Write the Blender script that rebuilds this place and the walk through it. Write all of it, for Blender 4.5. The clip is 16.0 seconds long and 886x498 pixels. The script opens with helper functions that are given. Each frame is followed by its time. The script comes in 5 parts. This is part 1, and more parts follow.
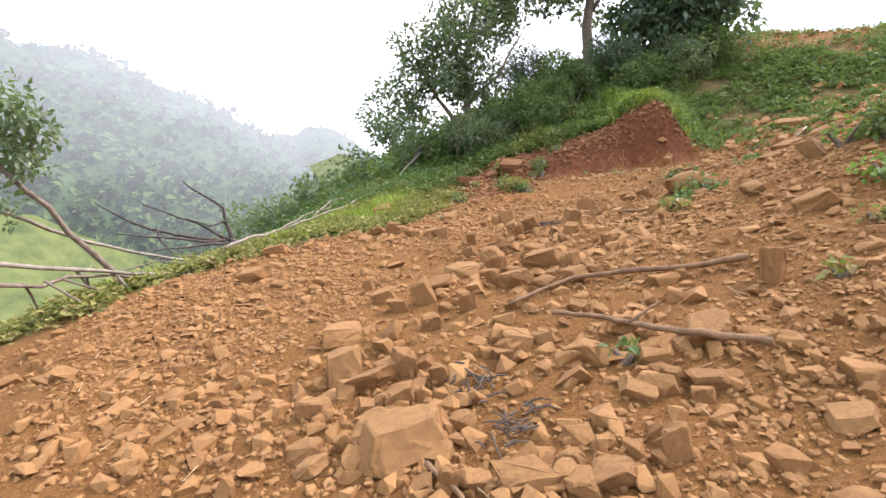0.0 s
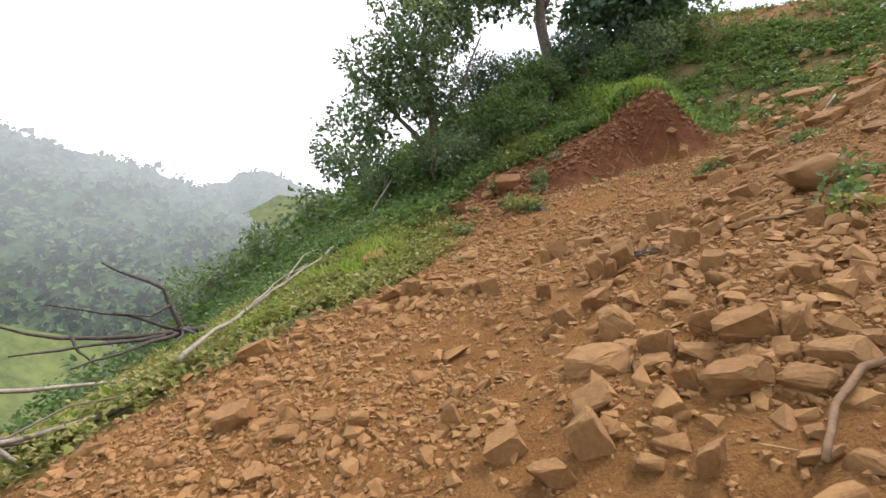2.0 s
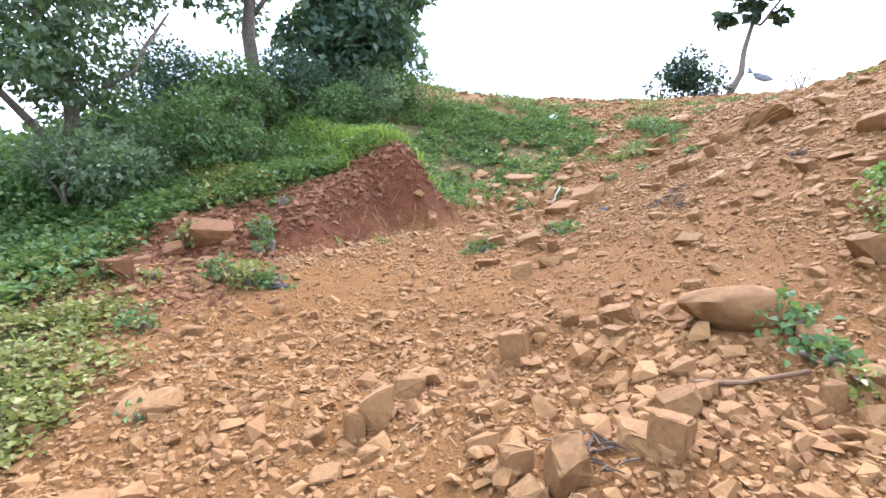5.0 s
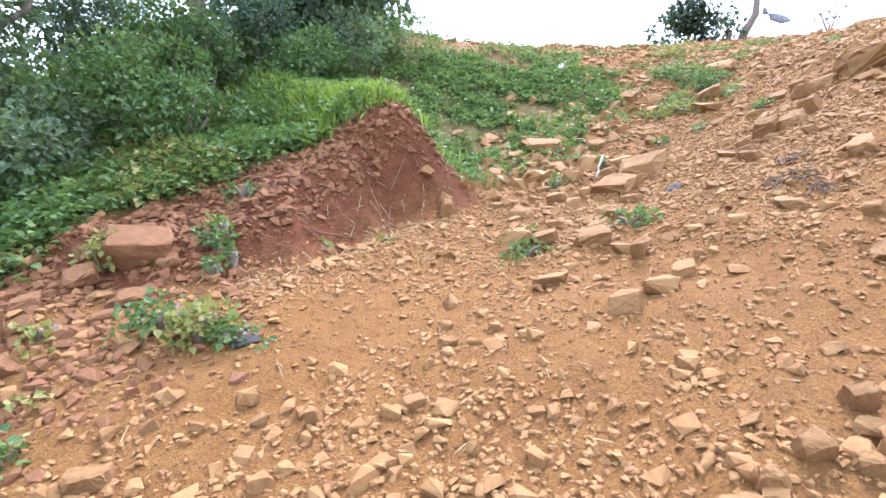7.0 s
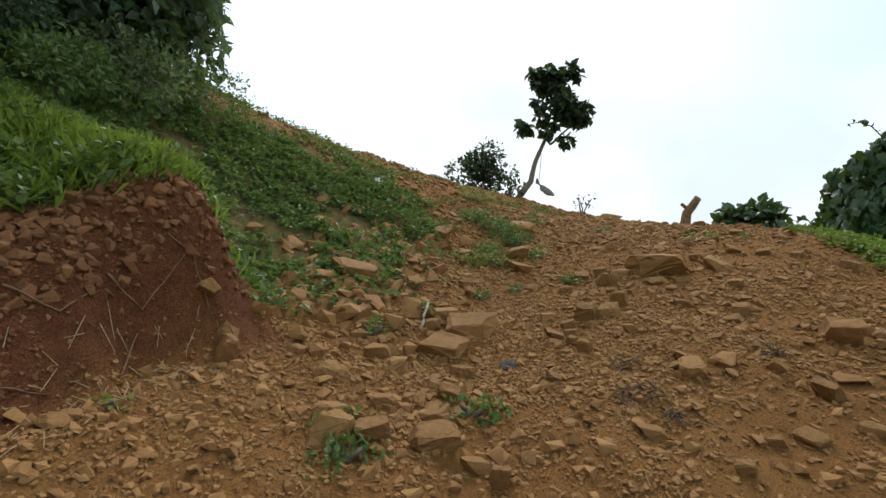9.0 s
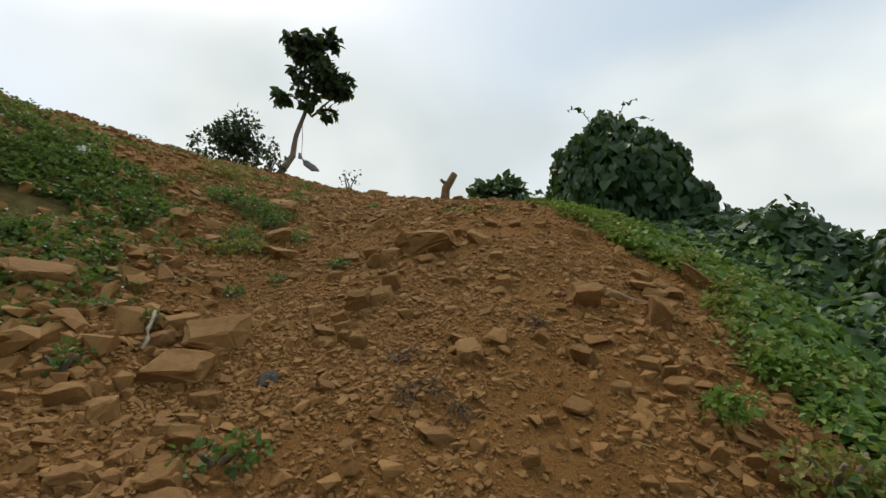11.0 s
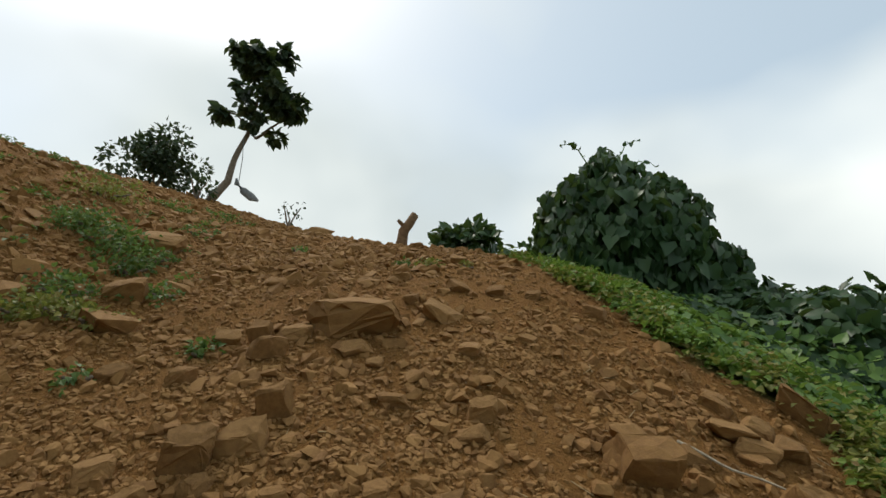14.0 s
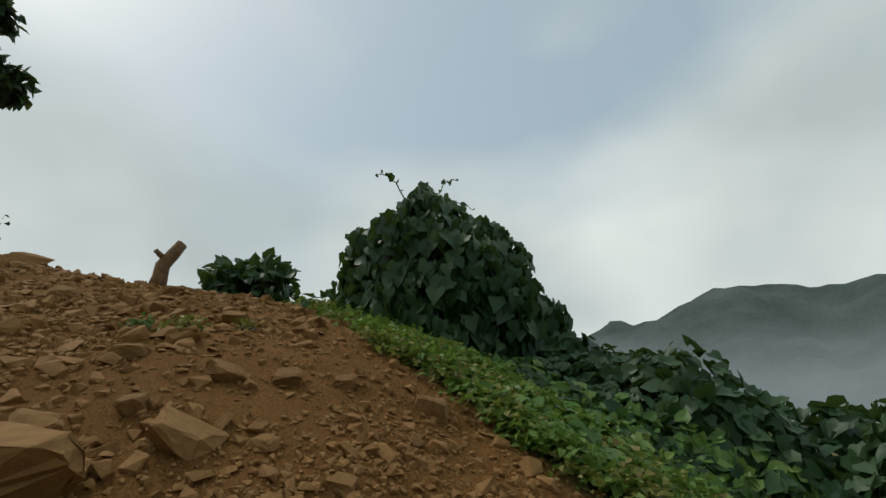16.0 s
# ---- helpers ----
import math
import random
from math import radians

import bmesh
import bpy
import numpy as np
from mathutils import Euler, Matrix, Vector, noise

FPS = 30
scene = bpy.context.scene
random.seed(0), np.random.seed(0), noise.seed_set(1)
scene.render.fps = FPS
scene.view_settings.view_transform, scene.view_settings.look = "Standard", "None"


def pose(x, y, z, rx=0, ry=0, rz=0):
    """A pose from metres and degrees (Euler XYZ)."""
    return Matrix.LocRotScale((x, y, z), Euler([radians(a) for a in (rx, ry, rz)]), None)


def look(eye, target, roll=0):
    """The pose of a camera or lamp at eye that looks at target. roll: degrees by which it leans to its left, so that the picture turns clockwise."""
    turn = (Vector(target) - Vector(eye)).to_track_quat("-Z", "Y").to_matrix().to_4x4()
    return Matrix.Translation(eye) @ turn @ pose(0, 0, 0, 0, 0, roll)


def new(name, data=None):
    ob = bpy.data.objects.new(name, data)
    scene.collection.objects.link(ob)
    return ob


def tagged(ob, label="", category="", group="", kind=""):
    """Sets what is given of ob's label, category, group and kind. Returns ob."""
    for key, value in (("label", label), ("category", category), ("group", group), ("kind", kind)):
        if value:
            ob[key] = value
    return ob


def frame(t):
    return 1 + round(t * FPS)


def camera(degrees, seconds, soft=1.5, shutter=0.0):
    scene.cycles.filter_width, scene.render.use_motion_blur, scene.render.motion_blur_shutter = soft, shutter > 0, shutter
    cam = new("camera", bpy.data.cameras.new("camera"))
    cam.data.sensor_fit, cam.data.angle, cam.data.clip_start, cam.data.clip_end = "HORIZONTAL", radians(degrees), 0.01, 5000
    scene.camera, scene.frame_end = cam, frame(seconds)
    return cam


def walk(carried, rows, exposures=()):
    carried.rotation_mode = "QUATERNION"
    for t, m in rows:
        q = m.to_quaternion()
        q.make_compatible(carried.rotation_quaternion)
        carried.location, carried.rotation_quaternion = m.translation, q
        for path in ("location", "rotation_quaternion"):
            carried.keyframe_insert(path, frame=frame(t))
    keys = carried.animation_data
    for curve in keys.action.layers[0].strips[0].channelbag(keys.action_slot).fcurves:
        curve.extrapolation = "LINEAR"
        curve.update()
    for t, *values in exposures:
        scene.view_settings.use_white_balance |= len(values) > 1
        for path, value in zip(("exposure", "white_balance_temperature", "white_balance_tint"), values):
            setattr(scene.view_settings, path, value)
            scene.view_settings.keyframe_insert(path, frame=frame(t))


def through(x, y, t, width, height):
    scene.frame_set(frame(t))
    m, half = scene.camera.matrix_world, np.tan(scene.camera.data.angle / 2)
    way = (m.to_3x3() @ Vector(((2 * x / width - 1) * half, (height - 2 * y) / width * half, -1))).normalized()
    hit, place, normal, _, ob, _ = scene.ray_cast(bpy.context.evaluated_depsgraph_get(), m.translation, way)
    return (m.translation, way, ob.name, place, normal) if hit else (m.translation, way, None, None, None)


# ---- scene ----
cam = camera(84.6, 16.0)
PATH = [
    (0, (0.017, -0.021, 0.014), (0.014, 1.979, -0.028), 3.3),
    (0.5, (-0.182, 0.399, 0.151), (-0.279, 2.39, -0.011), -6.3),
    (1, (-0.494, 0.714, 0.198), (-0.512, 2.712, 0.273), 3.6),
    (1.5, (-0.656, 1.154, 0.154), (-0.6, 3.152, 0.228), -5.7),
    (2, (-0.784, 1.673, 0.336), (-0.587, 3.663, 0.383), -5.4),
    (2.5, (-0.893, 2.172, 0.524), (-0.418, 4.101, 0.29), -2.2),
    (3, (-0.971, 2.769, 0.489), (-0.284, 4.644, 0.371), 2.8),
    (3.5, (-1.016, 3.236, 0.607), (-0.115, 5.021, 0.58), 2.0),
    (4, (-0.971, 3.629, 0.826), (0.302, 5.172, 0.859), 1.3),
    (4.2, (-0.93, 3.765, 0.854), (0.421, 5.232, 1.003), 0.8),
    (6.3, (-0.181, 5.104, 1.42), (1.217, 6.535, 1.417), -5.3),
    (6.5, (-0.093, 5.278, 1.474), (1.348, 6.664, 1.497), -0.1),
    (7, (0.126, 5.806, 1.533), (1.591, 7.166, 1.456), -4.6),
    (7.5, (0.422, 6.273, 1.81), (2.009, 7.49, 1.819), -1.4),
    (8, (0.618, 6.637, 1.966), (2.442, 7.425, 2.195), 3.2),
    (8.2, (0.686, 6.71, 2.102), (2.541, 7.41, 2.365), 3.7),
    (10.3, (1.317, 7.022, 2.19), (3.296, 7.21, 2.409), 7.8),
    (10.5, (1.396, 7.024, 2.269), (3.383, 6.987, 2.494), 4.8),
    (11, (1.632, 6.888, 2.317), (3.584, 6.512, 2.543), -1.5),
    (11.5, (1.954, 6.77, 2.334), (3.842, 6.155, 2.577), -4.2),
    (12, (2.408, 6.68, 2.498), (4.225, 5.849, 2.587), -0.7),
    (12.5, (2.766, 6.51, 2.583), (4.619, 5.76, 2.65), -7.0),
    (13, (3.155, 6.499, 2.646), (5.068, 5.933, 2.786), -2.9),
    (13.5, (3.494, 6.456, 2.813), (5.343, 5.715, 2.993), 2.5),
    (14, (3.84, 6.317, 2.896), (5.728, 5.791, 3.294), 1.2),
    (14.5, (4.153, 6.282, 2.957), (5.98, 5.631, 3.444), -0.9),
    (15, (4.421, 6.218, 3.138), (6.116, 5.274, 3.622), -3.4),
    (15.5, (4.694, 5.979, 3.286), (6.268, 4.838, 3.758), -4.2),
    (16, (5.176, 5.813, 3.403), (6.656, 4.574, 3.925), -1.9),
]
walk(cam, [(t, look(e, g, r)) for t, e, g, r in PATH], [(0.0, 2.00, 6200, 28), (0.5, 1.93, 6200, 30), (1.0, 1.70, 6300, 26), (1.5, 1.70, 6300, 26), (2.0, 1.52, 6300, 24), (2.5, 1.85, 6300, 26), (3.0, 2.22, 6200, 26), (3.5, 2.38, 5750, 25), (4.0, 2.35, 5350, 26), (6.4, 2.70, 5300, 26), (7.0, 2.70, 5300, 26), (7.5, 2.60, 5300, 19), (8.0, 1.75, 5900, 14), (8.2, 1.45, 6000, 12), (10.3, 0.43, 6800, 10), (11.0, 0.33, 6800, 9), (11.5, 0.23, 6800, 7), (12.0, 0.68, 6800, 10), (12.5, 0.58, 6800, 9), (13.0, 0.78, 6900, 9), (13.5, 0.58, 6800, 8), (14.0, 0.31, 6700, 7), (15.0, 0.03, 6600, 5), (16.0, -0.14, 6600, 4)])

# ---- light ----
SUN_YAW, SUN_UP = 72.0, 52.0
world = bpy.data.worlds.new("overcast_sky")
scene.world = world
world.use_nodes = True
wt = world.node_tree
wt.nodes.clear()


def wnode(kind, **inputs):
    n = wt.nodes.new(kind)
    for k, v in inputs.items():
        n.inputs[k].default_value = v
    return n


sky = wnode("ShaderNodeTexSky")
sky.sky_type, sky.sun_disc = "NISHITA", False
sky.sun_elevation, sky.sun_rotation = radians(SUN_UP), radians(SUN_YAW)
sky.air_density, sky.dust_density = 1.0, 4.0
coord = wnode("ShaderNodeTexCoord")
squash = wnode("ShaderNodeMapping")
squash.inputs["Scale"].default_value = (1.0, 1.0, 1.4)
squash.inputs["Location"].default_value = (0.35, 0.15, 0.2)
clouds = wnode("ShaderNodeTexNoise", Scale=1.35, Detail=3.5, Roughness=0.42, Distortion=0.15)
cover = wnode("ShaderNodeValToRGB")
cover.color_ramp.elements[0].position, cover.color_ramp.elements[1].position = 0.38, 0.56
shade = wnode("ShaderNodeTexNoise", Scale=2.1, Detail=3.0, Roughness=0.42, Distortion=0.15)
grey = wnode("ShaderNodeValToRGB")
grey.color_ramp.elements[0].position, grey.color_ramp.elements[1].position = 0.33, 0.66
grey.color_ramp.elements[0].color, grey.color_ramp.elements[1].color = (5.2, 5.8, 6.1, 1), (8.4, 8.8, 8.8, 1)
thin = wnode("ShaderNodeMix")
thin.data_type, thin.blend_type = "RGBA", "MIX"
thin.inputs[0].default_value = 0.62
thin.inputs[7].default_value = (5.4, 6.6, 7.6, 1)
mixed = wnode("ShaderNodeMix")
mixed.data_type = "RGBA"
back = wnode("ShaderNodeBackground", Strength=0.1)
wout = wnode("ShaderNodeOutputWorld")
for a, b in (
    (coord.outputs["Generated"], squash.inputs["Vector"]),
    (squash.outputs["Vector"], clouds.inputs["Vector"]),
    (squash.outputs["Vector"], shade.inputs["Vector"]),
    (clouds.outputs["Fac"], cover.inputs["Fac"]),
    (shade.outputs["Fac"], grey.inputs["Fac"]),
    (sky.outputs["Color"], thin.inputs[6]),
    (cover.outputs["Color"], mixed.inputs[0]),
    (thin.outputs[2], mixed.inputs[6]),
    (grey.outputs["Color"], mixed.inputs[7]),
    (mixed.outputs[2], back.inputs["Color"]),
    (back.outputs["Background"], wout.inputs["Surface"]),
):
    wt.links.new(a, b)

sun = new("sun", bpy.data.lights.new("sun", "SUN"))
sun.data.energy, sun.data.angle, sun.data.color = 1.1, radians(12), (1.0, 0.95, 0.87)
sy, su = radians(SUN_YAW), radians(SUN_UP)
sun.matrix_world = look((40 * math.sin(sy) * math.cos(su), 40 * math.cos(sy) * math.cos(su), 40 * math.sin(su)), (0, 0, 0))


# ---- materials ----
def material(name):
    m = bpy.data.materials.new(name)
    m.use_nodes = True
    t = m.node_tree
    return m, t, t.nodes["Principled BSDF"]


def node(t, kind, **inputs):
    n = t.nodes.new(kind)
    for k, v in inputs.items():
        n.inputs[k].default_value = v
    return n


def ramp(t, fac, stops):
    r = t.nodes.new("ShaderNodeValToRGB")
    while len(r.color_ramp.elements) < len(stops):
        r.color_ramp.elements.new(0.5)
    for e, (p, c) in zip(r.color_ramp.elements, stops):
        e.position, e.color = p, (*c, 1)
    t.links.new(fac, r.inputs["Fac"])
    return r.outputs["Color"]


def blend(t, fac, a, b, mode="MIX"):
    n = t.nodes.new("ShaderNodeMix")
    n.data_type, n.blend_type = "RGBA", mode
    for sock, v in ((n.inputs[0], fac), (n.inputs[6], a), (n.inputs[7], b)):
        if isinstance(v, (int, float)):
            sock.default_value = v
        elif isinstance(v, tuple):
            sock.default_value = (*v, 1)
        else:
            t.links.new(v, sock)
    return n.outputs[2]


def noise_of(t, scale, detail=4.0, rough=0.55, vector=None):
    n = node(t, "ShaderNodeTexNoise", Scale=scale, Detail=detail, Roughness=rough)
    c = vector or t.nodes.new("ShaderNodeTexCoord").outputs["Object"]
    t.links.new(c, n.inputs["Vector"])
    return n.outputs["Fac"]


def bump_of(t, height, bsdf, strength, distance):
    b = node(t, "ShaderNodeBump", Strength=strength, Distance=distance)
    t.links.new(height, b.inputs["Height"])
    t.links.new(b.outputs["Normal"], bsdf.inputs["Normal"])


def earth_material():
    m, t, p = material("laterite_earth")
    big, fine, grit = noise_of(t, 0.55, 5), noise_of(t, 6.0, 6), noise_of(t, 60.0, 5, 0.7)
    soil = ramp(t, big, [(0.3, (0.21, 0.079, 0.021)), (0.5, (0.29, 0.122, 0.032)), (0.7, (0.35, 0.165, 0.05))])
    soil = blend(t, 0.55, soil, ramp(t, fine, [(0.3, (0.165, 0.066, 0.017)), (0.72, (0.37, 0.19, 0.053))]))
    soil = blend(t, 0.45, soil, ramp(t, grit, [(0.35, (0.12, 0.049, 0.014)), (0.65, (0.41, 0.22, 0.068))]))
    red = t.nodes.new("ShaderNodeAttribute")
    red.attribute_name = "scarp"
    rust = blend(t, 0.5, ramp(t, fine, [(0.3, (0.085, 0.026, 0.010)), (0.7, (0.23, 0.085, 0.032))]), ramp(t, grit, [(0.35, (0.08, 0.026, 0.011)), (0.65, (0.27, 0.105, 0.04))]))
    soil = blend(t, red.outputs["Fac"], soil, rust)
    green = t.nodes.new("ShaderNodeAttribute")
    green.attribute_name = "cover"
    litter = ramp(t, fine, [(0.3, (0.06, 0.065, 0.022)), (0.55, (0.10, 0.11, 0.035)), (0.72, (0.21, 0.14, 0.06))])
    t.links.new(blend(t, green.outputs["Fac"], soil, litter), p.inputs["Base Color"])
    p.inputs["Roughness"].default_value = 0.95
    p.inputs["Specular IOR Level"].default_value = 0.15
    relief = t.nodes.new("ShaderNodeMath")
    relief.operation = "ADD"
    t.links.new(fine, relief.inputs[0])
    t.links.new(grit, relief.inputs[1])
    bump_of(t, relief.outputs[0], p, 1.0, 0.045)
    return m


def stone_material(name, dark, mid, light, island=False, tone=(1.0, 1.0, 1.0)):
    m, t, p = material(name)
    if island:
        pick = t.nodes.new("ShaderNodeNewGeometry").outputs["Random Per Island"]
    else:
        pick = t.nodes.new("ShaderNodeObjectInfo").outputs["Random"]
    base = ramp(t, pick, [(0.0, dark), (0.45, mid), (1.0, light)])
    stain, grain = noise_of(t, 7.0, 5), noise_of(t, 55.0, 6, 0.7)
    base = blend(t, 0.5, base, ramp(t, stain, [(0.32, (0.15, 0.066, 0.02)), (0.6, (0.34, 0.182, 0.058))]))
    base = blend(t, 0.3, base, ramp(t, grain, [(0.3, (0.10, 0.052, 0.02)), (0.7, (0.40, 0.24, 0.09))]))
    base = blend(t, 1.0, base, tone, "MULTIPLY")
    t.links.new(base, p.inputs["Base Color"])
    p.inputs["Roughness"].default_value = 0.88
    p.inputs["Specular IOR Level"].default_value = 0.25
    rough = t.nodes.new("ShaderNodeMath")
    rough.operation = "ADD"
    t.links.new(grain, rough.inputs[0])
    t.links.new(stain, rough.inputs[1])
    bump_of(t, rough.outputs[0], p, 0.45, 0.012)
    return m


def leaf_material(name, stops, gloss=0.5, through=0.35):
    m, t, p = material(name)
    pick = t.nodes.new("ShaderNodeNewGeometry").outputs["Random Per Island"]
    base = ramp(t, pick, stops)
    patch = noise_of(t, 0.9, 4)
    base = blend(t, patch, base, blend(t, 0.4, base, (0.55, 0.65, 0.35), "MULTIPLY"))
    t.links.new(base, p.inputs["Base Color"])
    p.inputs["Roughness"].default_value = gloss
    p.inputs["Specular IOR Level"].default_value = 0.3
    tr = t.nodes.new("ShaderNodeBsdfTranslucent")
    t.links.new(blend(t, 0.5, base, (0.22, 0.32, 0.05)), tr.inputs["Color"])
    mix = t.nodes.new("ShaderNodeMixShader")
    mix.inputs[0].default_value = through
    t.links.new(p.outputs[0], mix.inputs[1])
    t.links.new(tr.outputs[0], mix.inputs[2])
    t.links.new(mix.outputs[0], t.nodes["Material Output"].inputs["Surface"])
    return m


def bark_material(name, dark, light):
    m, t, p = material(name)
    grain = noise_of(t, 14.0, 6, 0.65)
    t.links.new(ramp(t, grain, [(0.3, dark), (0.7, light)]), p.inputs["Base Color"])
    p.inputs["Roughness"].default_value = 0.9
    bump_of(t, grain, p, 0.7, 0.02)
    return m


# Far surfaces: mist is painted on as an emission mix, varied by noise and height.
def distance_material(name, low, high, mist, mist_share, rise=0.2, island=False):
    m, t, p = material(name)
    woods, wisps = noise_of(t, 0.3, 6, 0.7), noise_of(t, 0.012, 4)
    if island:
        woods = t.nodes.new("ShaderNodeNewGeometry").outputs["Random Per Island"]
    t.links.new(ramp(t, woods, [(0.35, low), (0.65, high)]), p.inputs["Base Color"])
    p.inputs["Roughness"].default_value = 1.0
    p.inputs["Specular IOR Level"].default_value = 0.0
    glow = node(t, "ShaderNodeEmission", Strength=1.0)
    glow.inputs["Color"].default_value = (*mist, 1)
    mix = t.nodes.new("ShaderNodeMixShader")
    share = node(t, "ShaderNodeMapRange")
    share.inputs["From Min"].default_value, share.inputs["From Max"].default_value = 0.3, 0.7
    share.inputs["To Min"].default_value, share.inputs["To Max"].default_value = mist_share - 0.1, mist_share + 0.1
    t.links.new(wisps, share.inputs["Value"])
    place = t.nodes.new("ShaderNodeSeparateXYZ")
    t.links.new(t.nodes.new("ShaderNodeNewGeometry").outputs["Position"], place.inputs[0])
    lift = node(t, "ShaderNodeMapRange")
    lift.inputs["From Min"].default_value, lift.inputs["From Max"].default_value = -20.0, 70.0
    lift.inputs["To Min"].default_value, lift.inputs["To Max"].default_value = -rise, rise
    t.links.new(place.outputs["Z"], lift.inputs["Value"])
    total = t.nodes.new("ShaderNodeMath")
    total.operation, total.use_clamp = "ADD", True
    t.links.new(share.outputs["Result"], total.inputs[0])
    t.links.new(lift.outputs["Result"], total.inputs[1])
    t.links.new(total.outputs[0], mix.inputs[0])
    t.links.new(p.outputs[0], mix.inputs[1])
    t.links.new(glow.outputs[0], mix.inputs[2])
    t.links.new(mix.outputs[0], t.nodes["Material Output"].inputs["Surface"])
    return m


EARTH = earth_material()
ROCK = stone_material("ochre_sandstone", (0.15, 0.066, 0.026), (0.27, 0.128, 0.047), (0.37, 0.197, 0.078))
RED_ROCK = stone_material("rusty_sandstone", (0.12, 0.052, 0.026), (0.19, 0.085, 0.042), (0.26, 0.125, 0.062), tone=(0.88, 0.8, 0.82))
RUBBLE = stone_material("ochre_rubble", (0.17, 0.07, 0.023), (0.28, 0.128, 0.041), (0.38, 0.198, 0.072), island=True)
RED_RUBBLE = stone_material("red_rubble", (0.15, 0.062, 0.027), (0.25, 0.112, 0.05), (0.36, 0.185, 0.09), island=True, tone=(0.7, 0.6, 0.62))
HERB = leaf_material("low_herb_leaves", [(0.0, (0.065, 0.12, 0.035)), (0.5, (0.115, 0.19, 0.055)), (1.0, (0.2, 0.27, 0.09))])
LIGHT_HERB = leaf_material("light_herb_leaves", [(0.0, (0.16, 0.17, 0.04)), (0.5, (0.27, 0.265, 0.065)), (0.8, (0.37, 0.315, 0.1)), (1.0, (0.33, 0.2, 0.09))])
FRESH_HERB = leaf_material("fresh_herb_leaves", [(0.0, (0.1, 0.19, 0.032)), (0.5, (0.16, 0.27, 0.048)), (1.0, (0.25, 0.35, 0.08))])
GRASS = leaf_material("bright_grass", [(0.0, (0.19, 0.28, 0.03)), (0.6, (0.29, 0.39, 0.05)), (1.0, (0.38, 0.43, 0.1))])
VINE = leaf_material("vine_leaves", [(0.0, (0.022, 0.058, 0.022)), (0.6, (0.04, 0.09, 0.034)), (1.0, (0.065, 0.12, 0.045))], 0.42, 0.18)
VINE_FRESH = leaf_material("fresh_vine_leaves", [(0.0, (0.085, 0.17, 0.042)), (0.6, (0.15, 0.27, 0.06)), (1.0, (0.24, 0.34, 0.085))], 0.42, 0.3)
# Grey-green leaves, with some veiling glare put into the lighter base colour.
TREE_LEAF = leaf_material("tree_leaves", [(0.0, (0.085, 0.125, 0.065)), (0.6, (0.15, 0.2, 0.105)), (1.0, (0.25, 0.29, 0.17))], 0.4, 0.42)
# Dark broad leaves of the spur, colour raised to carry the veiling haze.
HAZED_SPUR_LEAF = leaf_material("haze_lightened_broad_leaves", [(0.0, (0.05, 0.09, 0.055)), (0.6, (0.1, 0.15, 0.095)), (1.0, (0.17, 0.22, 0.15))], 0.38, 0.35)
DARK_LEAF = leaf_material("dark_tree_leaves", [(0.0, (0.02, 0.04, 0.024)), (0.6, (0.042, 0.07, 0.042)), (1.0, (0.08, 0.11, 0.065))], 0.5, 0.15)
BARK = bark_material("grey_brown_bark", (0.10, 0.075, 0.05), (0.27, 0.21, 0.15))
DARK_BARK = bark_material("dark_dead_wood", (0.03, 0.024, 0.02), (0.11, 0.085, 0.065))
POLE_WOOD = bark_material("weathered_pole_wood", (0.17, 0.14, 0.1), (0.36, 0.31, 0.23))
STRAW = bark_material("dry_straw", (0.3, 0.2, 0.09), (0.5, 0.37, 0.19))
PALE_WOOD = bark_material("bleached_wood", (0.28, 0.23, 0.16), (0.52, 0.45, 0.34))
ROOT_WOOD = bark_material("muddy_root", (0.11, 0.06, 0.025), (0.26, 0.15, 0.07))
ASH = bark_material("charred_twigs", (0.05, 0.034, 0.02), (0.13, 0.095, 0.06))
# Each far material carries its own haze as a glowing mist colour.
FAR_WOODS = distance_material("mist_glow_woods", (0.012, 0.03, 0.012), (0.06, 0.10, 0.035), (0.30, 0.335, 0.325), 0.34, 0.27)
FAR_TREES = distance_material("mist_glow_trees", (0.012, 0.03, 0.012), (0.08, 0.125, 0.04), (0.30, 0.335, 0.325), 0.34, 0.27, True)
FAR_MEADOW = distance_material("mist_glow_meadow", (0.045, 0.075, 0.018), (0.14, 0.165, 0.045), (0.17, 0.19, 0.12), 0.28, 0.1)
FAR_HILLS = distance_material("haze_glow_hills", (0.02, 0.035, 0.03), (0.05, 0.075, 0.05), (0.25, 0.29, 0.31), 0.52, -0.3)


# ---- shape of the land ----
LATTICE = [
    (-3.72, -2.85, -2.20, -2.15, -3.03, -4.01, -4.13, -3.48, -2.36, -1.07, 0.26),
    (-5.59, -3.71, -2.05, -1.43, -1.54, -1.13, -0.42, 0.09, 0.65, 1.38, 2.18),
    (-7.23, -4.41, -1.49, -1.46, -0.45, 2.98, 3.83, 3.79, 3.51, 3.72, 4.06),
    (-8.26, -4.50, -0.33, -0.83, 1.66, 3.93, 4.98, 5.49, 5.18, 5.61, 5.80),
    (-8.40, -4.37, -0.24, 0.52, 0.55, 2.39, 4.25, 5.66, 7.28, 7.27, 7.18),
    (-7.58, -3.93, -0.15, 1.87, 2.48, 3.35, 6.60, 6.85, 7.85, 8.29, 7.99),
    (-5.95, -2.50, 0.77, 3.21, 5.28, 7.97, 7.36, 6.86, 8.54, 8.44, 8.46),
    (-3.95, -0.85, 2.05, 4.46, 6.61, 8.35, 8.67, 8.78, 9.05, 8.90, 8.81),
    (-1.85, 0.82, 3.40, 5.80, 7.85, 9.30, 10.03, 10.13, 9.84, 9.49, 9.15),
]


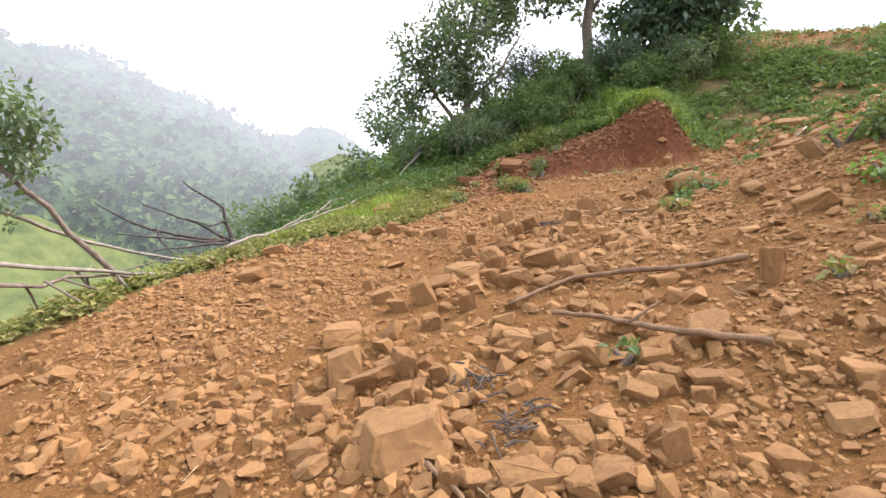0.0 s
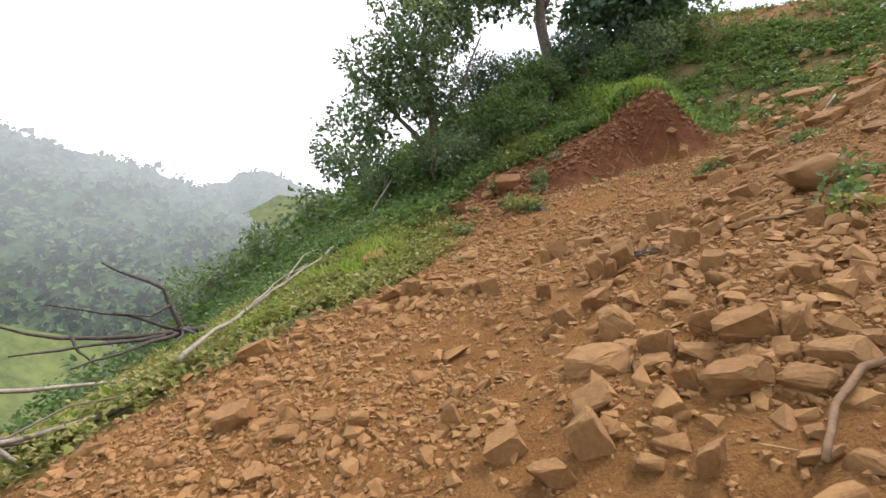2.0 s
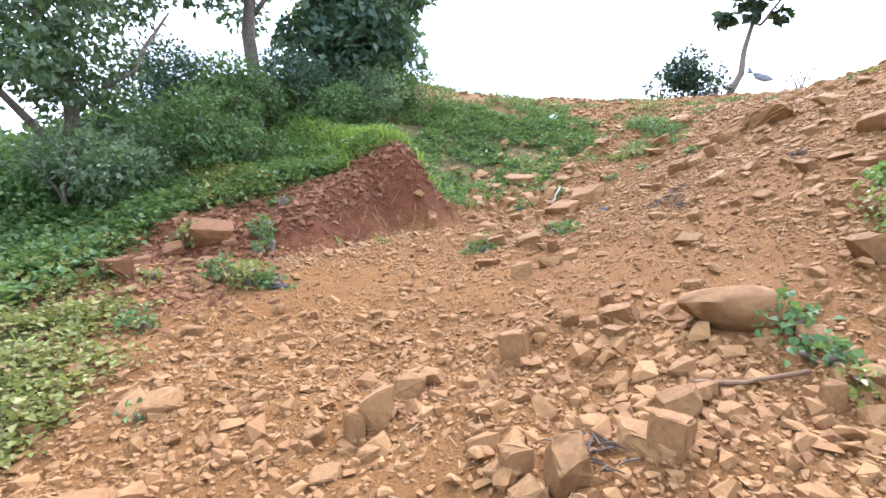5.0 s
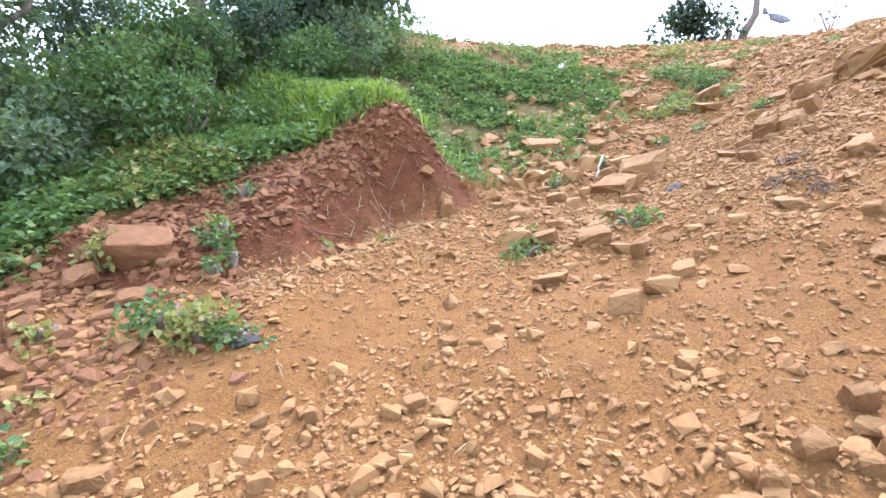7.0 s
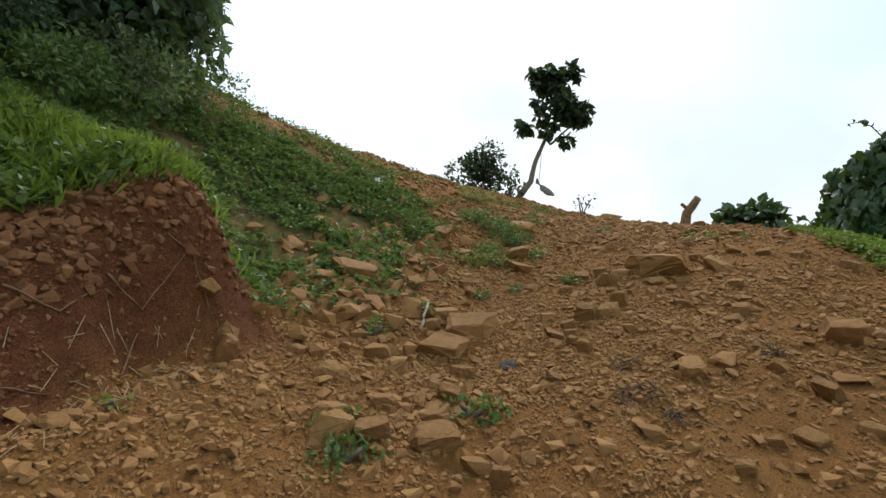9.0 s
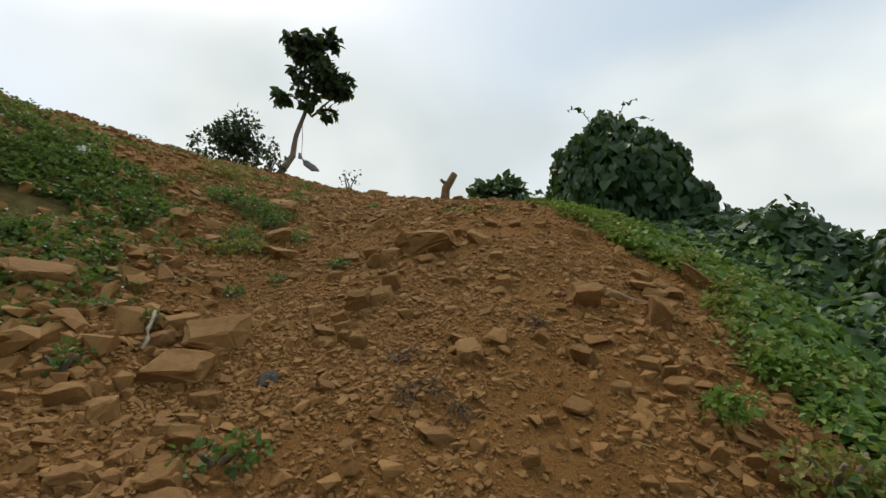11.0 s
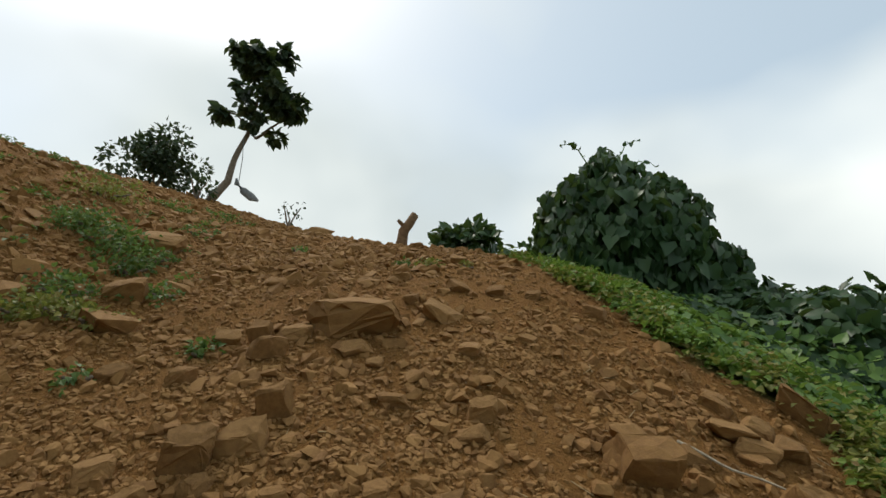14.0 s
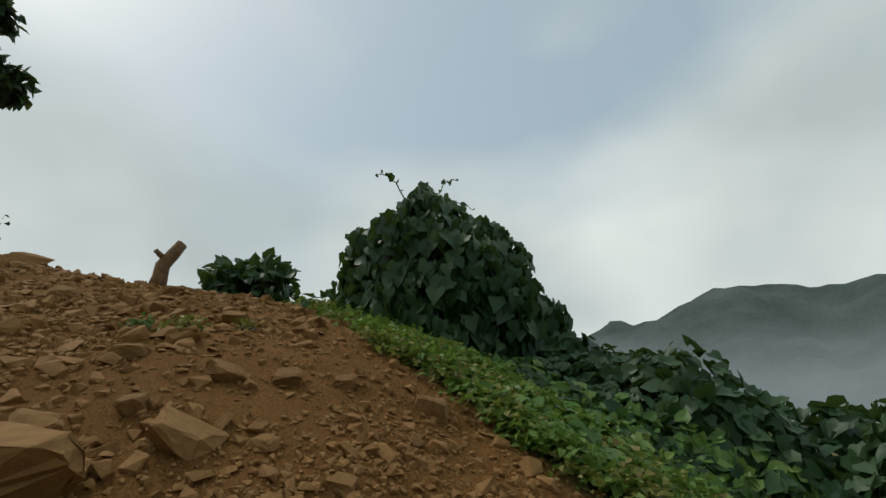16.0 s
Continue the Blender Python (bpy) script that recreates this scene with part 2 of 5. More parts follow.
def hash2(i, j, seed):
    v = np.sin(i * 127.1 + j * 311.7 + seed * 74.7) * 43758.5453
    return v - np.floor(v)


def vnoise(x, y, seed=0):
    i, j = np.floor(x), np.floor(y)
    u, v = x - i, y - j
    u, v = u * u * (3 - 2 * u), v * v * (3 - 2 * v)
    a, b = hash2(i, j, seed), hash2(i + 1, j, seed)
    c, d = hash2(i, j + 1, seed), hash2(i + 1, j + 1, seed)
    return (a + (b - a) * u) * (1 - v) + (c + (d - c) * u) * v


def fbm(x, y, seed=0, octaves=4):
    total, amp = 0.0, 0.5
    for k in range(octaves):
        total = total + amp * (vnoise(x * 2**k, y * 2**k, seed + k) - 0.5)
        amp *= 0.5
    return total


def ease(a, b, v):
    t = np.clip((v - a) / (b - a), 0, 1)
    return t * t * (3 - 2 * t)


def spline_weights(u):
    return ((1 - u) ** 3 / 6, (3 * u**3 - 6 * u * u + 4) / 6, (-3 * u**3 + 3 * u * u + 3 * u + 1) / 6, u**3 / 6)


def landform(x, y):
    """The smooth hillside: a cubic surface over a net with four-metre cells, sinking to the plain outside it."""
    net = np.array(LATTICE)
    cx, cy = np.clip(x, -8, 23.99), np.clip(y, -4, 19.99)
    u, v = (cx + 8) / 4, (cy + 4) / 4
    i, j = np.floor(u).astype(int), np.floor(v).astype(int)
    wx, wy = spline_weights(u - i), spline_weights(v - j)
    z = 0.0
    for a in range(4):
        for b in range(4):
            z = z + wy[a] * wx[b] * net[j + a, i + b]
    away = np.hypot(x - cx, y - cy)
    return -38 + (z + 38) * np.exp(-away / 75)


def scarp_foot(x):
    return 9.6 + 0.10 * np.sin(x * 2.1) - 0.05 * (x - 3) + 0.35 * ease(1.6, 0.4, x)


def mound(x, y):
    """The cut bank: a steep red face with a turf-topped spur behind it."""
    top = 0.28 * ease(0.2, 1.4, x) + 0.3 * ease(1.6, 3.0, x) + 0.62 * np.exp(-(((x - 4.2) / 0.62) ** 2))
    right = 4.75 + 0.45 * np.maximum(y - 10.2, 0)
    top = top * (1 - ease(right - 0.25, right + 0.5, x))
    face = ease(0.0, 0.75, y - scarp_foot(x) - 0.05 * np.sin(x * 7))
    return top * face * np.exp(-np.maximum(y - 10.8, 0) / 3.5)


def edge_west(y):
    return np.interp(y, [-4, 0, 4, 5, 5.8, 6.4, 7.3, 8.0, 8.6, 9.2, 9.8], [-3.2, -3.3, -3.1, -2.6, -2.05, -1.3, -0.55, 0.2, 0.2, 0.3, 0.3])


def edge_south(x):
    return np.interp(x, [-4, 1.2, 2.3, 3.1, 3.7, 4.2, 5.0, 5.6, 6.3, 6.9, 7.5, 8.2, 9.2, 11, 13, 16, 24], [-4, -1.4, 1.9, 3.1, 3.9, 4.12, 3.92, 3.7, 3.2, 3.45, 3.6, 3.62, 3.55, 3.35, 2.95, 2.7, 2.7])


def edge_gully(x):
    return np.interp(x, [4.8, 5.4, 7, 8.4, 9.7, 11, 12, 16, 24], [10.3, 9.45, 9.0, 9.1, 9.3, 10.6, 12.6, 15.0, 19.0])


def crest(x):
    return np.interp(x, [-1, 0.3, 1.0, 2.0, 3.0, 4.0, 4.8], [10.1, 10.4, 10.75, 10.8, 10.65, 10.42, 10.3])


def cover_at(x, y):
    """How far plants cover the ground, 0 to 1."""
    wob = 0.9 * fbm(x * 0.9, y * 0.9, 5, 4)
    west = ease(-0.3, 0.8, edge_west(y) - x + 1.2 * wob) * (y < 10)
    north = ease(-0.1, 0.3, y - crest(x) + 0.4 * wob) * (x < 5.1 + 0.5 * np.maximum(y - 10.2, 0))
    gully = ease(-0.2, 0.9, y - edge_gully(x) + 1.5 * wob) * (0.78 + 0.22 * ease(-0.12, 0.1, fbm(x * 1.3, y * 1.3, 33, 4) + 0.08)) * (x > 4.6) * (1 - 0.9 * ease(5.5, 6.3, landform(x, y) + 0.1 * (x - 9) + 1.2 * wob))
    south = ease(-0.05, 0.3, edge_south(x) - y + 0.6 * wob)
    return np.clip(np.maximum.reduce([west, north, gully, south]), 0, 1)


def scarp_at(x, y):
    face = ease(-0.15, 0.3, y - scarp_foot(x) + 0.3 * fbm(x * 2, y * 2, 9, 3)) * (1 - ease(-0.1, 0.25, y - crest(x)))
    return face * ease(-0.4, 0.6, x) * (1 - ease(4.75, 5.1, x))


def height(x, y):
    x, y = np.asarray(x, float), np.asarray(y, float)
    near = np.exp(-((np.hypot(x - 5, y - 7) / 25) ** 2))
    rough = 0.22 * fbm(x * 0.8, y * 0.8, 1, 3) + 0.10 * fbm(x * 3.3, y * 3.3, 2, 3)
    cut = scarp_at(x, y) * (0.22 * fbm(x * 6, y * 2.2, 3, 4) + 0.1 * fbm(x * 14, y * 14, 6, 2))
    return landform(x, y) + mound(x, y) + near * rough + cut


def ground_z(x, y):
    return float(height(np.array([x]), np.array([y]))[0])


# ---- mesh helpers ----
def link_mesh(name, verts, faces, mat, parent=None, smooth=False):
    me = bpy.data.meshes.new(name)
    me.from_pydata([tuple(v) for v in verts], [], [tuple(f) for f in faces])
    me.materials.append(mat)
    if smooth:
        me.polygons.foreach_set("use_smooth", [True] * len(me.polygons))
    ob = new(name, me)
    ob.parent = parent
    return ob


def quick_mesh(name, verts, tris, mat, parent=None, smooth=False):
    """One mesh from arrays of corners and triangles."""
    me = bpy.data.meshes.new(name)
    n = len(tris)
    me.vertices.add(len(verts))
    me.vertices.foreach_set("co", np.ascontiguousarray(verts, dtype=np.float32).ravel())
    me.loops.add(n * 3)
    me.loops.foreach_set("vertex_index", np.ascontiguousarray(tris, dtype=np.int32).ravel())
    me.polygons.add(n)
    me.polygons.foreach_set("loop_start", np.arange(0, n * 3, 3, dtype=np.int32))
    me.polygons.foreach_set("loop_total", np.full(n, 3, dtype=np.int32))
    me.polygons.foreach_set("use_smooth", np.full(n, smooth, dtype=bool))
    me.update(calc_edges=True)
    me.materials.append(mat)
    ob = new(name, me)
    ob.parent = parent
    return ob


def part(name, bm, mat, parent, label=""):
    me = bpy.data.meshes.new(name)
    bm.to_mesh(me)
    bm.free()
    me.materials.append(mat)
    ob = new(name, me)
    ob.parent = parent
    return tagged(ob, label)


def thing(name, x, y, z):
    ob = new(name)
    ob.location = (x, y, z)
    return ob


OVAL = (np.array([(0, 0, 0), (-0.3, 0.42, 0.07), (0, 1, -0.12), (0.3, 0.42, 0.07)]), np.array([(0, 2, 1), (0, 3, 2)]))
HEART = (
    np.array([(0, 0, 0), (-0.34, -0.14, 0.05), (-0.5, 0.24, 0.09), (-0.26, 0.66, 0.03), (0, 1, -0.14), (0.26, 0.66, 0.03), (0.5, 0.24, 0.09), (0.34, -0.14, 0.05)]),
    np.array([(0, 2, 1), (0, 3, 2), (0, 4, 3), (0, 5, 4), (0, 6, 5), (0, 7, 6)]),
)
LOBED = (
    np.array([(0, 0, 0), (-0.3, 0.1, 0.05), (-0.42, 0.42, 0.1), (0, 1, -0.2), (0.42, 0.42, 0.1), (0.3, 0.1, 0.05)]),
    np.array([(0, 2, 1), (0, 3, 2), (0, 4, 3), (0, 5, 4)]),
)
BLADE = (np.array([(-0.022, 0, 0), (0.022, 0, 0), (0.016, 0.6, 0.12), (0, 1, 0.45)]), np.array([(0, 1, 2), (0, 2, 3)]))


def leaf_arrays(shape, at, way, facing, size):
    """Leaves as arrays: each starts at its stalk, points along way and faces along facing."""
    tv, tf = shape
    way = way / np.linalg.norm(way, axis=1, keepdims=True)
    side = np.cross(way, facing)
    side /= np.maximum(np.linalg.norm(side, axis=1, keepdims=True), 1e-6)
    up = np.cross(side, way)
    v = at[:, None] + size[:, None, None] * (tv[None, :, 0:1] * side[:, None] + tv[None, :, 1:2] * way[:, None] + tv[None, :, 2:3] * up[:, None])
    f = tf[None] + (np.arange(len(at)) * len(tv))[:, None, None]
    return v.reshape(-1, 3), f.reshape(-1, 3)


def joined(parts):
    verts, tris, n = [], [], 0
    for v, f in parts:
        verts.append(v)
        tris.append(f + n)
        n += len(v)
    return np.concatenate(verts), np.concatenate(tris)


def unit(rng, n):
    v = rng.normal(size=(n, 3))
    return v / np.linalg.norm(v, axis=1, keepdims=True)


def tube_arrays(path, radii, sides=7, seed=0):
    """A tapered, slightly uneven limb along a path."""
    path, rng = np.array(path, float), np.random.default_rng(seed)
    verts, tris = [], []
    for i, (p, r) in enumerate(zip(path, radii)):
        d = path[min(i + 1, len(path) - 1)] - path[max(i - 1, 0)]
        d = d / np.linalg.norm(d)
        a = np.cross(d, (0.3, 0.9, 0.2) if abs(d[2]) > 0.7 else (0, 0, 1))
        a = a / np.linalg.norm(a)
        b = np.cross(d, a)
        for k in range(sides):
            w = 2 * math.pi * k / sides
            verts.append(p + r * (1 + 0.25 * (rng.random() - 0.5)) * (a * math.cos(w) + b * math.sin(w)))
    for i in range(len(path) - 1):
        for k in range(sides):
            q, s = i * sides, (k + 1) % sides
            tris += [(q + k, q + s, q + sides + s), (q + k, q + sides + s, q + sides + k)]
    n = len(verts)
    verts += [path[0], path[-1]]
    for k in range(sides):
        s = (k + 1) % sides
        tris += [(n, s, k), (n + 1, n - 1 - sides + 1 + k, n - 1 - sides + 1 + s)]
    return np.array(verts), np.array(tris)


def bent(a, b, sag, steps, seed, wobble=0.06):
    """A crooked line from a to b."""
    rng = np.random.default_rng(seed)
    a, b = np.array(a, float), np.array(b, float)
    reach = np.linalg.norm(b - a)
    out = []
    for k in range(steps + 1):
        u = k / steps
        p = a + (b - a) * u + np.array([0, 0, sag * 4 * u * (1 - u)])
        if 0 < k < steps:
            p = p + rng.normal(size=3) * wobble * reach * 0.5
        out.append(p)
    return out


# ---- ground ----
def stretched(lo, hi, step):
    mid = list(np.arange(lo, hi, step))
    out, d = [], step
    while sum(out) < 3200:
        d *= 1.13
        out.append(d)
    left = lo - np.cumsum(out)
    right = mid[-1] + np.cumsum(out)
    return np.concatenate([left[::-1], mid, right])


def build_ground():
    gx, gy = stretched(-5.5, 15.5, 0.075), stretched(-0.5, 14.5, 0.075)
    mx, my = np.meshgrid(gx, gy)
    x, y = mx.ravel(), my.ravel()
    verts = np.stack([x, y, height(x, y)], -1)
    w, h = len(gx), len(gy)
    i, j = np.meshgrid(np.arange(w - 1), np.arange(h - 1))
    a = (j * w + i).ravel()
    tris = np.concatenate([np.stack([a, a + 1, a + w + 1], -1), np.stack([a, a + w + 1, a + w], -1)])
    ob = quick_mesh("ground", verts, tris, EARTH, smooth=True)
    far = ease(22, 40, np.hypot(x - 6, y - 7))
    for name, values in (("cover", np.maximum(cover_at(x, y) * 0.95, far)), ("scarp", scarp_at(x, y))):
        ob.data.attributes.new(name, "FLOAT", "POINT").data.foreach_set("value", values.astype(np.float32))
    return tagged(ob, "bare orange-red earth hillside scattered with stones", "ground", kind="structure")


build_ground()


# ---- distance ----
def build_hill(name, mat, label, line, near, far, base, seed, lump, woods=0):
    """A far hillside round the walk: line gives its crest, as compass degrees and degrees above the eye."""
    yaw = np.linspace(line[0][0], line[-1][0], 130)
    up = np.interp(yaw, [p[0] for p in line], [p[1] for p in line])
    rows = 46
    verts = []
    for k in range(rows):
        u = k / (rows - 1)
        dist = near + (far - near) * u
        top = far * np.tan(np.radians(up))
        z = base + (top - base) * (u**1.25 if u < 1 else 1)
        x, y = dist * np.sin(np.radians(yaw)), dist * np.cos(np.radians(yaw))
        z = z + lump * (fbm(x / 9 + 31, y / 9 + 17, seed, 4) + 1.6 * fbm(x / 60 + 5, y / 60, seed + 3, 3)) * min(1, 3 * u)
        verts.append(np.stack([x, y, z], -1))
    n = len(yaw)
    i, j = np.meshgrid(np.arange(n - 1), np.arange(rows - 1))
    a = (j * n + i).ravel()
    tris = np.concatenate([np.stack([a, a + 1, a + n + 1], -1), np.stack([a, a + n + 1, a + n], -1)])
    if woods:
        rng = np.random.default_rng(seed)
        spots = np.concatenate(verts[3:])
        spots = spots[rng.integers(0, len(spots), woods)] + rng.normal(size=(woods, 3)) * np.array((1.5, 1.5, 0.6))
        spots = np.repeat(spots, 7, 0) + rng.normal(size=(woods * 7, 3)) * 1.1
        v, f = leaf_arrays(LOBED, spots, rng.normal(size=spots.shape), np.array((0, -0.5, 0.8)) + 0.6 * rng.normal(size=spots.shape), rng.uniform(1.3, 3.6, len(spots)))
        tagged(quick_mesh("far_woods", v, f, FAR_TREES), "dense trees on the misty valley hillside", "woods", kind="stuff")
    return tagged(quick_mesh(name, np.concatenate(verts), tris, mat, smooth=True), label, "hill", kind="structure")


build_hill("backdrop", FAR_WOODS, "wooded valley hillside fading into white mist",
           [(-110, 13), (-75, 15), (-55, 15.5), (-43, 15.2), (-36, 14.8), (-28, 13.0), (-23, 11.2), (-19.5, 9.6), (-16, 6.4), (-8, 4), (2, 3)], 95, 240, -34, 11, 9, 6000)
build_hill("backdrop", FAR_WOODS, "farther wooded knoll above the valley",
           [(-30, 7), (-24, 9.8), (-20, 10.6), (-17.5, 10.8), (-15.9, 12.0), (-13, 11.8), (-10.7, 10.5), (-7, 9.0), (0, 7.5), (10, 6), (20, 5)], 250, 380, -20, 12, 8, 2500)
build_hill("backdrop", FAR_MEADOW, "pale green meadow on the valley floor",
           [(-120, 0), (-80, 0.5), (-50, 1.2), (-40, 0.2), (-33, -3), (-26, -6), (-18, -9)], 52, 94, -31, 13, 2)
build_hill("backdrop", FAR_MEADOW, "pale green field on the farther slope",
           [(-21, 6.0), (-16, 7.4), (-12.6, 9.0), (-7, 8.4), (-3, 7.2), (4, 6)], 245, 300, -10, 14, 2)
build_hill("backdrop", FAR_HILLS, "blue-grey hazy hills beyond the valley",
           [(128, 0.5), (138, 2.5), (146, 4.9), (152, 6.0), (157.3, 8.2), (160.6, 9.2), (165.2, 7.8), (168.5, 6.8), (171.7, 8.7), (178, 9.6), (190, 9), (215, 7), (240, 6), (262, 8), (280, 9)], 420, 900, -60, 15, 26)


# ---- stones ----
def rock_mesh(name, seed, round_off):
    """A broken stone: a block with uneven corners, chipped, its edges worn."""
    rng = np.random.default_rng(seed)
    bm = bmesh.new()
    if round_off:
        for p in unit(rng, 24):
            q = np.sign(p) * np.abs(p) ** 0.8
            bm.verts.new((q[0] * 0.5, q[1] * 0.5, q[2] * 0.5))
    else:
        for sx in (-1, 1):
            for sy in (-1, 1):
                for sz in (-1, 1):
                    c = np.array((sx, sy, sz)) * 0.5 * (1 - 0.45 * rng.random(3) * np.array((1, 1, 0.8)))
                    if rng.random() < 0.6:
                        for axis in range(3):
                            d = c.copy()
                            d[axis] *= rng.uniform(0.3, 0.7)
                            bm.verts.new(d)
                    else:
                        bm.verts.new(c)
    skew = rng.normal(size=4) * 0.18
    for v in bm.verts:
        v.co.x += skew[0] * v.co.z + skew[1] * v.co.y
        v.co.y += skew[2] * v.co.z
        v.co.z += 0.6 * skew[3] * v.co.x
    hull = bmesh.ops.convex_hull(bm, input=bm.verts)
    bmesh.ops.delete(bm, geom=list({v for v in hull["geom_interior"] if isinstance(v, bmesh.types.BMVert)}), context="VERTS")
    if not round_off:
        bmesh.ops.dissolve_limit(bm, angle_limit=radians(10), verts=bm.verts, edges=bm.edges)
        bmesh.ops.bevel(bm, geom=list(bm.edges), offset=0.06, segments=1, affect="EDGES", clamp_overlap=True)
    bmesh.ops.triangulate(bm, faces=bm.faces)
    bmesh.ops.subdivide_edges(bm, edges=[e for e in bm.edges if e.calc_length() > 0.24], cuts=1)
    bmesh.ops.triangulate(bm, faces=bm.faces)
    for v in bm.verts:
        v.co += Vector(rng.normal(size=3) * 0.019)
    me = bpy.data.meshes.new(name)
    bm.to_mesh(me)
    bm.free()
    me.materials.append(ROCK)
    if round_off:
        me.polygons.foreach_set("use_smooth", [True] * len(me.polygons))
    return me


ROCK_SHAPES = [rock_mesh("rock", 40 + k, False) for k in range(22)] + [rock_mesh("rock", 70 + k, True) for k in range(2)]


def rock_at(x, y, wide, deep, high, yaw, lean=(0, 0), label="", shape=None, group="loose rocks on the slope", sink=0.3, mat=None):
    rng = random.Random(int(x * 731 + y * 977 + wide * 1e4))
    ob = new("rock", ROCK_SHAPES[rng.randrange(22) if shape is None else shape])
    if mat:
        ob.material_slots[0].link = "OBJECT"
        ob.material_slots[0].material = mat
    z = ground_z(x, y) + high * (0.5 - sink)
    # stones lie along the slope
    e = 0.25
    n = Vector((ground_z(x - e, y) - ground_z(x + e, y), ground_z(x, y - e) - ground_z(x, y + e), 2 * e)).normalized()
    tilt = Vector((0, 0, 1)).rotation_difference(n).to_matrix().to_4x4()
    ob.matrix_basis = Matrix.Translation((x, y, z)) @ tilt @ pose(0, 0, 0, lean[0] + rng.uniform(-14, 14), lean[1] + rng.uniform(-14, 14), yaw) @ Matrix.Diagonal((wide, deep, high, 1))
    kind = "flat" if high < 0.5 * wide else "angular"
    size = "large" if wide > 0.4 else "small" if wide < 0.18 else "medium"
    tagged(ob, label or f"{size} {kind} ochre sandstone rock on bare earth", "rock", group)
    return ob


def rocks(label, rows, shape=None, mat=None):
    """Rows of x, y, width, height and turn."""
    rng = random.Random(len(rows) * 7 + int(rows[0][0] * 100))
    for x, y, wide, tall, yaw in rows:
        rock_at(x, y, wide, wide * rng.uniform(0.55, 0.8), tall * 1.2, yaw + rng.choice((0, 180)), label=label, sink=0.2, shape=shape, mat=mat)


rocks("broken rock in the heap beside the track", [
    (-0.11, 1.88, 0.32, 0.15, 19), (-0.57, 3.01, 0.27, 0.11, 26), (-0.47, 2.52, 0.19, 0.20, 12), (-0.32, 2.37, 0.23, 0.10, -2),
    (-0.53, 2.20, 0.17, 0.08, -7), (-0.15, 2.48, 0.14, 0.14, -2), (0.04, 2.36, 0.11, 0.10, -5), (-0.50, 1.96, 0.15, 0.07, -7),
    (-0.46, 1.87, 0.14, 0.05, -7), (-0.35, 1.97, 0.08, 0.07, 35), (-0.15, 2.22, 0.16, 0.09, 12), (0.14, 2.01, 0.11, 0.07, -16),
    (-0.40, 3.67, 0.19, 0.11, 3), (-0.04, 3.05, 0.12, 0.12, 24), (0.34, 1.60, 0.22, 0.08, 8), (0.62, 1.58, 0.18, 0.07, -4),
    (0.50, 1.67, 0.11, 0.06, -21), (0.49, 1.58, 0.12, 0.04, -17), (0.17, 1.65, 0.11, 0.05, 3), (0.08, 1.64, 0.08, 0.11, -23),
    (-0.02, 1.66, 0.10, 0.04, 4),
])
rocks("angular rock among the fallen roots", [
    (0.45, 2.65, 0.18, 0.08, -20), (1.30, 2.31, 0.23, 0.11, -11), (0.76, 2.37, 0.19, 0.11, -38), (1.02, 2.58, 0.17, 0.10, -13),
    (1.17, 2.03, 0.17, 0.07, -12), (0.86, 2.03, 0.17, 0.06, -35), (0.85, 1.63, 0.11, 0.13, -8), (1.45, 1.65, 0.14, 0.05, -23),
    (1.87, 2.73, 0.15, 0.23, -57), (2.63, 3.46, 0.35, 0.13, -27), (1.80, 2.15, 0.07, 0.08, -63), (0.36, 2.53, 0.12, 0.07, -8),
    (0.59, 2.67, 0.11, 0.07, -15), (0.85, 2.94, 0.15, 0.08, -30), (1.01, 2.06, 0.09, 0.10, -34), (1.11, 1.96, 0.10, 0.06, -14),
    (1.87, 2.01, 0.09, 0.06, -51), (1.13, 1.46, 0.08, 0.03, -54),
])
rocks("ochre rock in the pile below the boulder", [
    (0.46, 4.45, 0.21, 0.17, -15), (0.28, 4.84, 0.15, 0.10, -21), (0.18, 4.75, 0.11, 0.07, -3), (0.19, 4.09, 0.33, 0.13, -35),
    (0.46, 3.99, 0.16, 0.17, -37), (0.82, 3.82, 0.27, 0.16, -22), (0.74, 4.01, 0.15, 0.14, -33), (0.60, 3.88, 0.21, 0.07, -32),
    (0.55, 3.56, 0.26, 0.12, -48), (0.75, 3.44, 0.20, 0.09, -64), (0.99, 3.73, 0.16, 0.11, -20), (0.96, 3.48, 0.23, 0.08, -64),
    (0.39, 3.90, 0.21, 0.07, -11), (0.39, 3.64, 0.10, 0.13, -37), (-0.00, 3.75, 0.22, 0.08, 1), (0.42, 4.23, 0.18, 0.06, -30),
    (1.09, 3.47, 0.11, 0.07, -25), (0.84, 3.61, 0.12, 0.05, -37), (0.84, 4.41, 0.19, 0.07, -43),
])
rocks("loose rock on the bare earth", [
    (-0.11, 3.51, 0.16, 0.18, -8), (0.19, 3.22, 0.10, 0.15, -24), (-0.28, 3.44, 0.14, 0.11, -7), (-1.96, 5.73, 0.27, 0.13, 14),
    (-1.78, 4.57, 0.24, 0.14, 6), (0.49, 3.12, 0.13, 0.05, -35), (0.58, 3.03, 0.12, 0.05, -64), (-1.05, 4.18, 0.12, 0.09, 15),
    (-0.87, 6.29, 0.18, 0.07, 8), (-0.03, 5.88, 0.19, 0.11, -16), (-1.14, 6.28, 0.20, 0.10, 19), (-1.43, 4.26, 0.14, 0.06, -1),
    (1.39, 3.89, 0.16, 0.06, -50), (0.17, 3.46, 0.10, 0.08, -14), (0.05, 3.37, 0.11, 0.06, -32), (-1.74, 5.11, 0.17, 0.08, 26),
    (-0.59, 4.03, 0.09, 0.11, 1),
])
